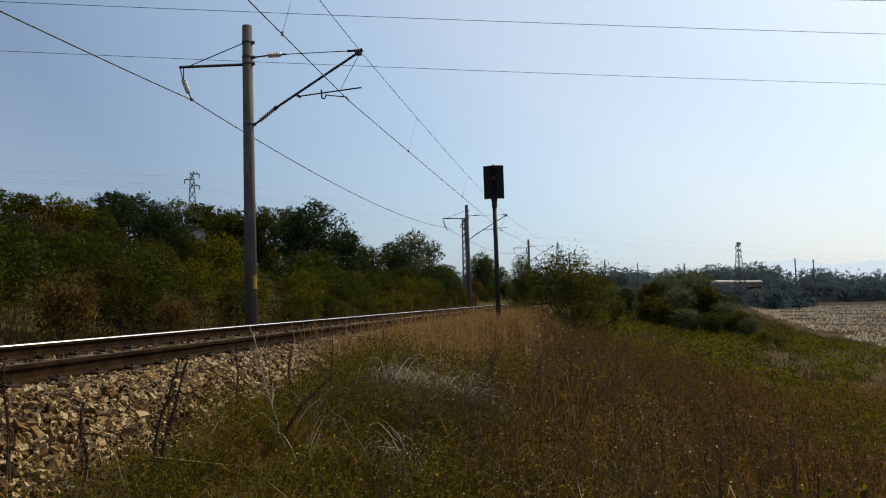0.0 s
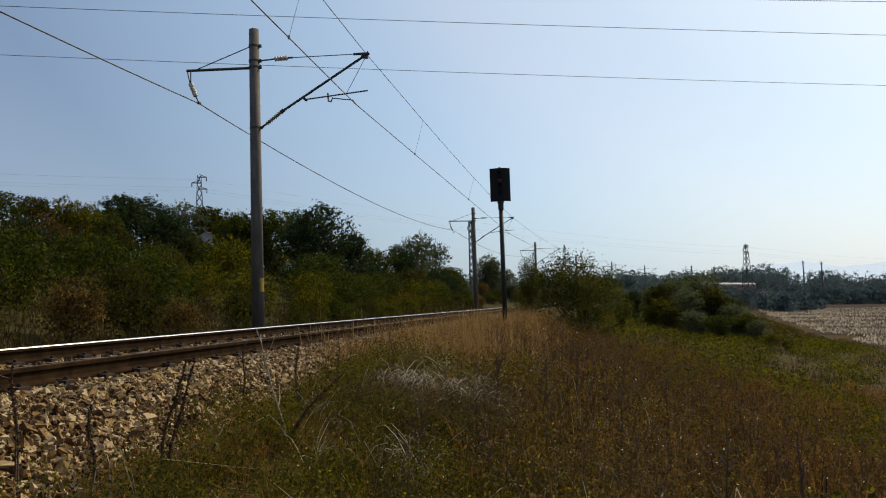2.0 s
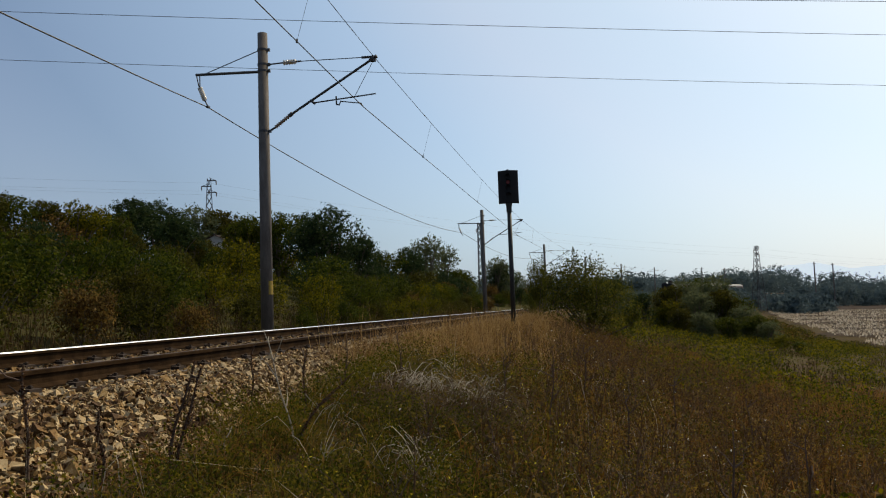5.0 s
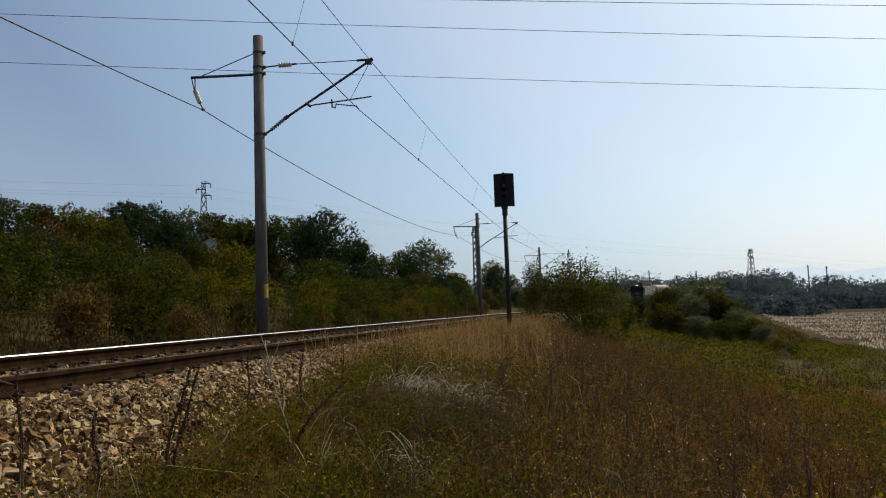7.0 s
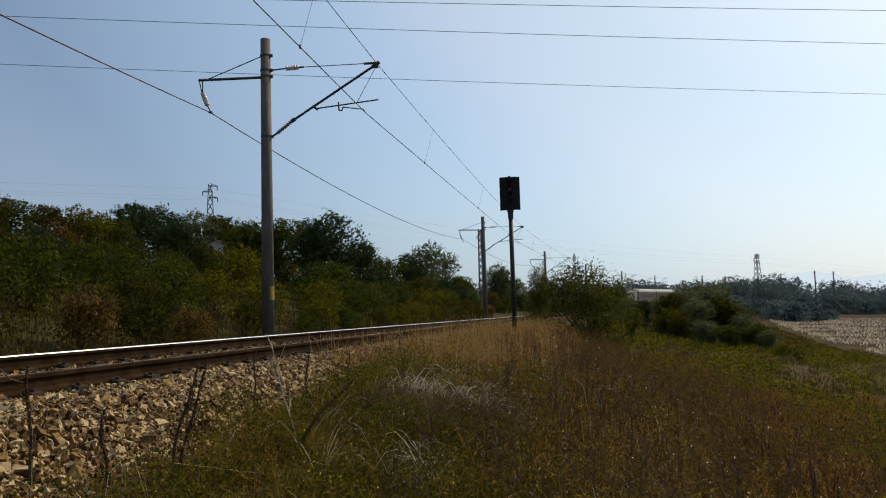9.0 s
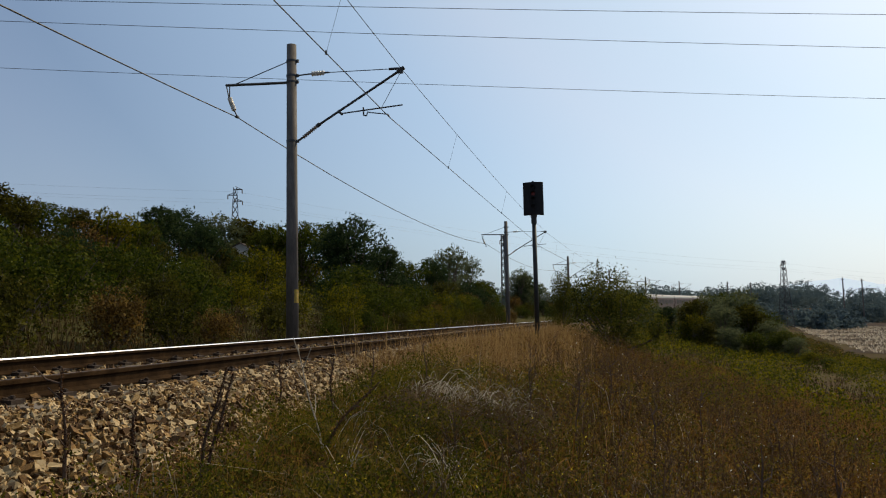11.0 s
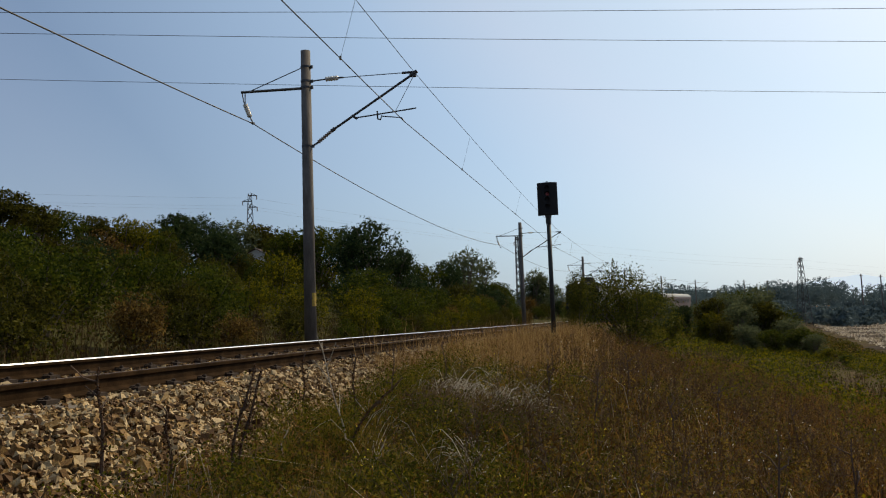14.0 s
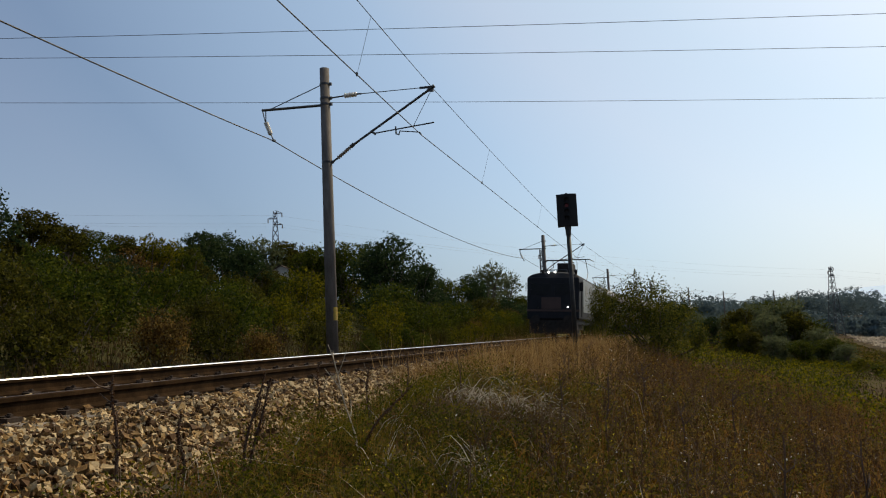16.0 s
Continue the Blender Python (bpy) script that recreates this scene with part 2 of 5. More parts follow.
def insulator(a, b, r, sheds):
    """A row of porcelain sheds along a core."""
    bm = bmesh.new()
    a, b = Vector(a), Vector(b)
    rod(bm, a, b, r * 0.55, seg=12)
    for i in range(sheds):
        f = (i + 0.5) / sheds
        c, h = a.lerp(b, f), (b - a) / sheds * 0.3
        rod(bm, c - h, c + h, r, r * 0.7, seg=14)
    return bm


def thing(name, label, category, group="", at=(0, 0, 0), turn=0.0, kind=""):
    ob = new(name)
    ob.matrix_world = pose(*at, 0, 0, turn)
    return tagged(ob, label, category, group, kind)


def tubes(paths, radii, sides=5):
    """Joined tapered tubes along polylines: vertices and quad faces."""
    V, F, base = [], [], 0
    ang = np.arange(sides) * 2 * np.pi / sides
    for pts, rr in zip(paths, radii):
        pts = np.asarray(pts, float)
        n = len(pts)
        d = np.gradient(pts, axis=0)
        d /= np.linalg.norm(d, axis=1, keepdims=True) + 1e-9
        up = np.where(np.abs(d[:, 2:3]) > 0.9, np.array([[1.0, 0, 0]]), np.array([[0, 0, 1.0]]))
        u = np.cross(d, up)
        u /= np.linalg.norm(u, axis=1, keepdims=True) + 1e-9
        w = np.cross(d, u)
        r = np.linspace(rr[0], rr[1], n)[:, None, None]
        V.append((pts[:, None] + r * (np.cos(ang)[None, :, None] * u[:, None] + np.sin(ang)[None, :, None] * w[:, None])).reshape(-1, 3))
        i = np.arange(n - 1)[:, None] * sides
        j = np.arange(sides)[None]
        k = (j + 1) % sides
        F.append((np.stack([i + j, i + k, i + sides + k, i + sides + j], -1) + base).reshape(-1, 4))
        base += n * sides
    return np.concatenate(V), np.concatenate(F)


# ---- the line of the track ----
STEP = 0.25
S_TAB = np.arange(-300, 900, STEP)
bend = np.where(S_TAB < -20, 0.0, np.where(S_TAB < 30, 0.0004, np.where(S_TAB < 215, 0.0016, 0.0006)))
TH_TAB = np.cumsum(bend) * STEP
TH_TAB += 0.2016 - np.interp(0, S_TAB, TH_TAB)
X_TAB, Y_TAB = np.cumsum(np.sin(TH_TAB)) * STEP, np.cumsum(np.cos(TH_TAB)) * STEP
X_TAB += -1.4716 - np.interp(0, S_TAB, X_TAB)
Y_TAB += 20.873 - np.interp(0, S_TAB, Y_TAB)
CANT = 0.094


def rise(s):
    """The height of the outer rail along the line."""
    return np.interp(s, [-300, 80, 150, 215, 300, 410, 900], [0, 0, 0.8, 1.6, 1.7, 2.4, 2.6])


def along(s, lat=0.0, z=0.0):
    """The place s metres down the line and lat metres to its left, z above the outer rail."""
    th = np.interp(s, S_TAB, TH_TAB)
    return np.stack(np.broadcast_arrays(np.interp(s, S_TAB, X_TAB) - lat * np.cos(th), np.interp(s, S_TAB, Y_TAB) + lat * np.sin(th), z + rise(s)), -1)


def heading(s):
    return float(np.interp(s, S_TAB, TH_TAB))


def line_coords(x, y):
    """Station and lateral distance (left positive) of places in the plan."""
    x, y = np.atleast_1d(np.asarray(x, float)).ravel(), np.atleast_1d(np.asarray(y, float)).ravel()
    sx, sy = X_TAB[::8], Y_TAB[::8]
    s, lat = np.empty(len(x)), np.empty(len(x))
    for i in range(0, len(x), 4000):
        dx, dy = x[i:i + 4000, None] - sx, y[i:i + 4000, None] - sy
        k = np.argmin(dx * dx + dy * dy, axis=1)
        th = TH_TAB[::8][k]
        ex, ey = x[i:i + 4000] - sx[k], y[i:i + 4000] - sy[k]
        s[i:i + 4000] = S_TAB[::8][k] + ex * np.sin(th) + ey * np.cos(th)
        lat[i:i + 4000] = -ex * np.cos(th) + ey * np.sin(th)
    return s, lat


rng = np.random.default_rng(7)
WAVE = [(rng.uniform(0, 6.28), rng.uniform(0.02, 0.06) * 2 ** (i % 5), rng.uniform(0, 6.28), 0.5 ** (i % 5)) for i in range(15)]


def smooth(v, a, b):
    t = np.clip((v - a) / (b - a), 0, 1)
    return t * t * (3 - 2 * t)


def ground_z(x, y):
    """The height of the ground: embankment, hillside to the left, fields to the right."""
    x, y = np.broadcast_arrays(np.asarray(x, float), np.asarray(y, float))
    shape = x.shape
    x, y = x.ravel(), y.ravel()
    s, lat = line_coords(x, y)
    z = np.interp(lat, [-400, -60, -28, -14, -8, -5.5, -3.6, -2.4, 2.4, 4.5, 7, 12, 20, 40, 80, 200, 700],
                  [-5.0, -4.9, -4.6, -3.1, -1.75, -1.25, -0.95, -0.75, -0.75, -0.45, 0.1, 1.3, 3.4, 6.0, 7.2, 8.0, 8.0])
    hill = 1 - smooth(s, 60, 170) * 0.75
    z = np.where(lat > 5, -0.3 + (z + 0.3) * hill, z)
    z = z + rise(s) * np.exp(-(np.maximum(np.abs(lat) - 6, 0) / 12) ** 2)
    # the shoulder beside the signal stands higher than where the camera is
    z = z + 0.42 * smooth(s, -17, -7) * smooth(-lat, 2.0, 3.2) * (1 - smooth(-lat, 4.2, 9))
    bumps = sum(a * np.sin(x * f * math.cos(p) + y * f * math.sin(p) + q) for p, f, q, a in WAVE)
    z = z + bumps * 0.05 * smooth(np.abs(lat), 2.2, 9) * np.clip(np.abs(lat) / 12, 0.4, 3) * np.where(lat < -30, 0.3, 1)
    return z.reshape(shape)


# ---- ground ----
def build_ground():
    rings = np.concatenate([np.linspace(0.6, 40, 90), np.geomspace(41, 300, 60), np.geomspace(320, 4500, 24)])
    turns = np.linspace(0, 2 * np.pi, 361)[:-1]
    R, A = np.meshgrid(rings, turns, indexing="ij")
    X, Y = R * np.sin(A), R * np.cos(A)
    Z = ground_z(X, Y)
    V = np.stack([X, Y, Z], -1).reshape(-1, 3)
    n = len(turns)
    i, j = np.arange(len(rings) - 1)[:, None] * n, np.arange(n)[None]
    k = (j + 1) % n
    F = np.stack([i + j, i + k, i + n + k, i + n + j], -1).reshape(-1, 4)
    V = np.vstack([V, [[0, 0, float(ground_z(0.0, 0.0))]]])
    cap = np.stack([np.full(n // 2, len(V) - 1), np.arange(0, n, 2), np.arange(1, n, 2), np.arange(2, n + 1, 2) % n], -1)
    F = np.vstack([F, cap[:, ::-1]])
    c = V[F].mean(1)
    _, lat = line_coords(c[:, 0], c[:, 1])
    g = put("ground", V, F, [M_SOIL, M_HILL], slots=(lat > 2.5).astype(int), smooth=True)
    tagged(g, "dry weedy ground of embankment, hillside and plain", "ground", kind="structure")


def patch(name, mat, corners, lift, label, category, ragged=2.0):
    """A field laid on the plain: near-left, far-left, far-right and near-right corners in the plan."""
    a, b = np.meshgrid(np.linspace(0, 1, 80), np.linspace(0, 1, 60), indexing="ij")
    p, q, r, t = [np.array(c, float) for c in corners]
    G = (p + (q - p) * a[..., None]) * (1 - b[..., None]) + (t + (r - t) * a[..., None]) * b[..., None]
    G[..., 0] += ragged * (np.sin(a * 37) + np.sin(a * 61 + 1)) * (1 - b)
    V = np.stack([G[..., 0], G[..., 1], ground_z(G[..., 0], G[..., 1]) + lift], -1).reshape(-1, 3)
    i, j = np.arange(79)[:, None] * 60, np.arange(59)[None]
    F = np.stack([i + j, i + 60 + j, i + 61 + j, i + j + 1], -1).reshape(-1, 4)
    return tagged(put(name, V, F[:, ::-1].copy(), mat, smooth=True), label, category, kind="structure")


def bed_z(lat):
    """The ballast's surface across the line, below the outer rail."""
    return np.interp(lat, [-3.3, -2.9, -1.75, -1.45, -0.9, -0.7, 0.0, 0.7, 0.9, 1.5, 1.8, 3.0],
                     [-1.24, -1.02, -0.40, -0.33, -0.31, -0.27, -0.22, -0.19, -0.19, -0.18, -0.22, -0.85])


def surface_z(x, y):
    """Ground or ballast, whichever is higher."""
    s, lat = line_coords(x, y)
    return np.maximum(ground_z(x, y), np.where(np.abs(lat) < 3.2, bed_z(lat) + rise(s) - 0.02, -50))


build_ground()
FIELD = [(31, 42), (106, 246), (420, 246), (300, 20)]
patch("stubble_field", M_FIELD, FIELD, 0.06, "pale harvested stubble field on the plain", "field")
patch("fallow_field", M_BROWN, [(108, 250), (150, 400), (600, 400), (424, 250)], 0.08, "brown fallow field before distant woods", "field")


def build_stubble():
    n = 52000
    a, b = rng.random(n) ** 1.1, rng.random(n) ** 1.6 * 0.8
    p, q, r, t = [np.array(c, float) for c in FIELD]
    G = (p + (q - p) * a[:, None]) * (1 - b[:, None]) + (t + (r - t) * a[:, None]) * b[:, None]
    row = np.round(G[:, 0] / 1.4) * 1.4
    G[:, 0] = row + rng.normal(0, 0.2, n)
    G = G[(np.sin(G[:, 0] * 0.5 + np.sin(G[:, 1] * 0.11) * 3) + np.sin(G[:, 1] * 0.23 + G[:, 0] * 0.07) + rng.normal(0, 0.6, n)) > -0.7]
    n = len(G)
    z = ground_z(G[:, 0], G[:, 1]) + 0.05
    h, w, ang = rng.uniform(0.15, 0.42, n), rng.uniform(0.05, 0.15, n), rng.random(n) * np.pi
    dx, dy = np.cos(ang) * w, np.sin(ang) * w
    lean = rng.normal(0, 0.12, (n, 2))
    V = np.empty((n, 3, 3))
    V[:, 0] = np.stack([G[:, 0] - dx, G[:, 1] - dy, z], -1)
    V[:, 1] = np.stack([G[:, 0] + dx, G[:, 1] + dy, z], -1)
    V[:, 2] = np.stack([G[:, 0] + lean[:, 0], G[:, 1] + lean[:, 1], z + h], -1)
    ob = put("stubble", V.reshape(-1, 3), np.arange(n * 3).reshape(-1, 3), M_STUBBLE)
    tagged(ob, "pale cut maize stubble on the field", "stubble", kind="stuff")


build_stubble()


# ---- track ----
RAIL_H = 0.172
RAIL_PROFILE = [(-0.0625, 0), (0.0625, 0), (0.0625, 0.010), (0.018, 0.026), (0.008, 0.038), (0.008, 0.096), (0.020, 0.106), (0.0335, 0.112),
                (0.0335, 0.138), (0.027, 0.147), (0.012, 0.149), (-0.012, 0.149), (-0.027, 0.147), (-0.0335, 0.138), (-0.0335, 0.112),
                (-0.020, 0.106), (-0.008, 0.096), (-0.008, 0.038), (-0.018, 0.026), (-0.0625, 0.010)]


def plane_z(lat):
    """The height of the canted running plane relative to the outer rail."""
    return -CANT * (0.7535 - lat) / 1.507


def build_rail(parent, lat, head, label):
    s = np.concatenate([np.arange(-60, 60, 1.0), np.arange(60, 420, 4.0)])
    prof = np.array(RAIL_PROFILE)
    n, k = len(s), len(prof)
    V = np.stack([along(s, lat + u, plane_z(lat) - RAIL_H + h * RAIL_H / 0.149) for u, h in prof], 1).reshape(-1, 3)
    i, j = np.arange(n - 1)[:, None] * k, np.arange(k)[None]
    jn = (j + 1) % k
    F = np.stack([i + j, i + jn, i + k + jn, i + k + j], -1)
    top = np.zeros((n - 1, k), int)
    top[:, 9:14] = 1
    top[:, 13] = 0
    if lat < 0:
        top[:, 12] = 0
    return put("rail", V, F.reshape(-1, 4), [M_RAIL, head], parent, top.ravel(), label=label)


def build_track():
    tr = thing("railway_track", "single curved railway track on limestone ballast", "railway track", kind="structure")
    build_rail(tr, 0.7535, M_POLISH, "steel rail with a polished shining head")
    build_rail(tr, -0.7535, M_DULL, "rusty brown steel rail")
    bm = bmesh.new()
    for x0, x1, h in ((-1.3, -0.45, 0.20), (-0.45, 0.45, 0.15), (0.45, 1.3, 0.20)):
        box(bm, x0, x1, -0.13, 0.13, -0.2, -0.2 + h, 0.02)
    first = part("sleeper", bm, M_SLEEPER, tr)
    bm = bmesh.new()
    for sgn in (-1, 1):
        box(bm, sgn * 0.11 - 0.05, sgn * 0.11 + 0.05, -0.08, 0.08, 0, 0.035)
        rod(bm, (sgn * 0.10, 0, 0.03), (sgn * 0.10, 0, 0.065), 0.016, seg=8)
        rod(bm, (sgn * 0.10, 0, 0.040), (sgn * 0.10, 0, 0.055), 0.028, seg=6)
        box(bm, sgn * 0.07 - 0.03, sgn * 0.07 + 0.03, -0.045, 0.045, 0.02, 0.045)
    clip = part("fastening", bm, M_CLIP, first, "dark bolted rail fastening")
    clip_me, slp_me = clip.data, first.data
    bpy.data.objects.remove(clip)
    bpy.data.objects.remove(first)
    for s in np.arange(-24, 62, 0.62):
        p = along(s, 0, plane_z(0) - RAIL_H - 0.012)
        ob = new("sleeper", slp_me)
        ob.parent = tr
        ob.matrix_world = pose(*p, 0, 0, -math.degrees(heading(s))) @ pose(0, 0, 0, 0, -math.degrees(math.atan2(CANT, 1.507)) * -1, 0)
        if s < 26:
            for x in (-0.7535, 0.7535):
                c = new("fastening", clip_me)
                c.parent = ob
                c.matrix_local = pose(x, 0, 0.002)
    return tr


def build_ballast():
    s = np.concatenate([np.arange(-60, 60, 0.5), np.arange(60, 420, 4.0)])
    lats = np.linspace(-3.3, 3.0, 43)
    S, L = np.meshgrid(s, lats, indexing="ij")
    Z = bed_z(L) + rng.normal(0, 0.008, S.shape) - 0.02
    V = along(S, L, Z).reshape(-1, 3)
    i, j = np.arange(len(s) - 1)[:, None] * 43, np.arange(42)[None]
    F = np.stack([i + j, i + j + 1, i + 44 + j, i + 43 + j], -1).reshape(-1, 4)
    tagged(put("ballast_bed", V, F[:, ::-1].copy(), M_BED, smooth=True), "bed of dusty ballast under the track", "ballast", kind="structure")
    # loose stones
    base = np.array([(-1, -1, -1), (1, -1, -1), (1, 1, -1), (-1, 1, -1), (-1, -1, 1), (1, -1, 1), (1, 1, 1), (-1, 1, 1)], float) * 0.62
    quad = np.array([(0, 3, 2, 1), (4, 5, 6, 7), (0, 1, 5, 4), (1, 2, 6, 5), (2, 3, 7, 6), (3, 0, 4, 7)])
    zones = [(-19, -6, -2.9, -0.8, 31000), (-6, 6, -2.2, -0.8, 8000), (-20, 14, -0.72, 0.72, 6500), (-20, 4, 0.8, 1.6, 900), (-26, -19, -3.2, -0.8, 2500)]
    C = []
    for s0, s1, l0, l1, n in zones:
        ss, ll = rng.uniform(s0, s1, n), rng.uniform(l0, l1, n)
        C.append(along(ss, ll, bed_z(ll) + rng.uniform(-0.015, 0.012, n)))
    C = np.concatenate(C)
    n = len(C)
    size = rng.lognormal(math.log(0.0275), 0.34, n)[:, None] * rng.uniform(0.5, 1.35, (n, 3))
    size[:, 2] *= 0.8
    v = base[None] * rng.uniform(0.45, 1.3, (n, 8, 3))
    v *= size[:, None]
    q = rng.normal(size=(n, 4))
    q /= np.linalg.norm(q, axis=1, keepdims=True)
    w, x, y, z = q.T
    Rm = np.stack([1 - 2 * (y * y + z * z), 2 * (x * y - z * w), 2 * (x * z + y * w), 2 * (x * y + z * w), 1 - 2 * (x * x + z * z), 2 * (y * z - x * w),
                   2 * (x * z - y * w), 2 * (y * z + x * w), 1 - 2 * (x * x + y * y)], -1).reshape(n, 3, 3)
    v = np.einsum("nij,nkj->nki", Rm, v) + C[:, None]
    F = (quad[None] + 8 * np.arange(n)[:, None, None]).reshape(-1, 4)
    tagged(put("ballast_stones", v.reshape(-1, 3), F, M_STONE), "loose buff limestone ballast stones beside the rails", "gravel", kind="stuff")


build_track()
build_ballast()


# ---- overhead line ----
POLE_S = [-41.0, 0.0, 42.2, 81.8, 123.0, 164.0, 205.0]
POLE_LAT = [2.97, 2.976, 3.0, 2.75, 2.95, 2.95, 2.95]
TOP = 8.14


def catenary_pole(s, lat, marked):
    """Concrete mast with a bracket for the feeder and a cantilever over the track; local +x points to the track."""
    p = along(s, lat, 0)
    t = thing("catenary_pole", "round weathered concrete catenary pole with dark steel cantilever", "catenary pole", "poles along the railway",
              (p[0], p[1], p[2] - 1.0), -math.degrees(heading(s)))
    g = 1.0
    part("mast", cone((0, 0, -0.3), (0, 0, TOP + g), 0.175, 0.135, 28), M_CONC, t, smooth=True)
    bm = bmesh.new()
    arc = [radians(a) for a in range(-50, 11, 12)]
    ring = [[bm.verts.new((0.1725 * math.cos(a), 0.1725 * math.sin(a), z0)) for a in arc] for z0 in (g + 0.85, g + 1.22)]
    for i in range(len(arc) - 1):
        bm.faces.new((ring[0][i], ring[0][i + 1], ring[1][i + 1], ring[1][i]))
    if marked:
        part("paint_mark", bm, M_YELLOW, t, "worn yellow paint mark")
    else:
        bm.free()
    z = lambda h: h + g
    # feeder bracket on the far side
    bm = bmesh.new()
    rod(bm, (-2.02, 0, z(7.14)), (-0.10, 0, z(7.06)), 0.04, seg=4)
    part("feeder_bracket", bm, M_DARK, t)
    part("bracket_stay", cone((-1.72, 0, z(7.15)), (-0.13, 0, z(7.66)), 0.014), M_DARK, t)
    for zz in (7.66, 7.24, 7.06, 5.36):
        bm = bmesh.new()
        rod(bm, (0, 0, z(zz) - 0.03), (0, 0, z(zz) + 0.03), 0.152, 0.152, 24)
        box(bm, 0.13, 0.21, -0.03, 0.03, z(zz) - 0.04, z(zz) + 0.04)
        part("clamp_band", bm, M_DARK, t)
    bm = insulator((-1.90, 0, z(6.76)), (-1.75, 0, z(6.38)), 0.075, 7)
    ins = part("feeder_insulator", bm, M_GLAZE, t, "pale porcelain strain insulator", True)
    bm = bmesh.new()
    rod(bm, (-2.00, 0, z(7.12)), (-1.92, 0, z(6.76)), 0.016)
    rod(bm, (-1.90, 0, z(7.12)), (-1.90, 0, z(6.76)), 0.016)
    part("feeder_hanger", bm, M_DARK, t)
    bm = cone((-1.75, 0, z(6.38)), (-1.66, 0, z(6.20)), 0.02)
    box(bm, -1.70, -1.62, -0.06, 0.06, z(6.16), z(6.22), 0.01)
    part("feeder_clamp", bm, M_DARK, t)
    # cantilever
    part("tube_insulator", insulator((0.34, 0, z(5.46)), (0.78, 0, z(5.77)), 0.06, 8), M_BROWNGLAZE, t, "brown porcelain tube insulator", True)
    bm = cone((0.17, 0, z(5.36)), (0.34, 0, z(5.46)), 0.03)
    part("cantilever_foot", bm, M_DARK, t)
    part("tube_socket", cone((0.74, 0, z(5.74)), (0.84, 0, z(5.81)), 0.055), M_DARK, t)
    part("cantilever_tube", cone((0.80, 0, z(5.78)), (3.22, 0, z(7.16)), 0.034), M_DARK, t)
    bm = cone((3.08, 0, z(7.08)), (3.28, 0, z(7.20)), 0.055)
    rod(bm, (2.85, 0, z(7.19)), (3.2, 0, z(7.18)), 0.035)
    box(bm, 3.15, 3.25, -0.04, 0.04, z(7.04), z(7.14), 0.01)
    part("messenger_clamp", bm, M_DARK, t)
    part("tie_insulator", insulator((0.60, 0, z(7.255)), (0.98, 0, z(7.255)), 0.075, 5), M_GLAZE, t, "pale porcelain tie insulator", True)
    bm = cone((0.14, 0, z(7.24)), (0.62, 0, z(7.255)), 0.022)
    part("tie_hook", bm, M_DARK, t)
    part("tie_socket", cone((0.96, 0, z(7.255)), (1.12, 0, z(7.25)), 0.026), M_DARK, t)
    part("tie_rod", cone((1.1, 0, z(7.25)), (2.9, 0, z(7.19)), 0.012), M_DARK, t)
    part("registration_tube", cone((1.45, 0, z(6.05)), (3.22, 0, z(6.16)), 0.02), M_DARK, t)
    bm = bmesh.new()
    rod(bm, (1.36, 0, z(6.13)), (1.50, 0, z(6.02)), 0.035)
    part("tube_joint", bm, M_DARK, t)
    bm = bmesh.new()
    rod(bm, (2.10, 0, z(6.18)), (2.11, 0, z(5.95)), 0.022)
    rod(bm, (2.10, 0, z(5.96)), (2.20, 0, z(5.93)), 0.018)
    rod(bm, (2.19, 0, z(5.93)), (2.23, 0, z(6.05)), 0.016)
    part("registration_fitting", bm, M_DARK, t)
    bm = cone((2.22, 0, z(6.03)), (2.80, 0, z(5.93)), 0.015)
    rod(bm, (2.79, 0, z(5.94)), (2.86, 0, z(5.83)), 0.016)
    part("steady_arm", bm, M_DARK, t)
    part("support_wire", cone((3.18, 0, z(7.08)), (2.62, 0, z(6.12)), 0.008), M_WIRE, t)
    return t


for ps, pl in zip(POLE_S, POLE_LAT):
    catenary_pole(ps, pl, ps == 0.0)


def wire(name, pts, r, mat, label, group=""):
    V, F = tubes([pts], [(r, r)], 6)
    return tagged(put(name, V, F, mat), label, "wire", group)


def spans(lats, heights, sags, n=24):
    """A wire from pole to pole, given its place across the line and its height at each pole and its sag in each span."""
    pts = []
    for k in range(len(POLE_S) - 1):
        a, b = along(POLE_S[k], lats[k], heights[k]), along(POLE_S[k + 1], lats[k + 1], heights[k + 1])
        f = np.linspace(0, 1, n)[:-1, None]
        seg = a + (b - a) * f
        seg[:, 2] -= (sags[k] * 4 * f * (1 - f))[:, 0]
        pts.append(seg)
    return np.concatenate(pts + [along(POLE_S[-1], lats[-1], heights[-1])[None]])


N_POLE = len(POLE_S)
C_LAT = [-1.0, 0.12] + [p - 2.96 for p in POLE_LAT[2:]]
M_LAT = [-1.3, -0.25] + [p - 3.2 for p in POLE_LAT[2:]]
C_PTS = spans(C_LAT, [5.83] * N_POLE, [0.02] * N_POLE)
M_PTS = spans(M_LAT, [7.14] * N_POLE, [0.2] * N_POLE)
wire("contact_wire", C_PTS, 0.012, M_WIRE, "tarnished contact wire over the track", "overhead line wires")
wire("messenger_wire", M_PTS, 0.009, M_WIRE, "messenger wire carrying the contact wire", "overhead line wires")
wire("feeder_wire", spans([p + 1.66 for p in POLE_LAT], [6.3, 6.18] + [6.38] * 5, [0.43] + [0.66] * 5), 0.015, M_WIRE, "sagging feeder wire behind the poles", "overhead line wires")
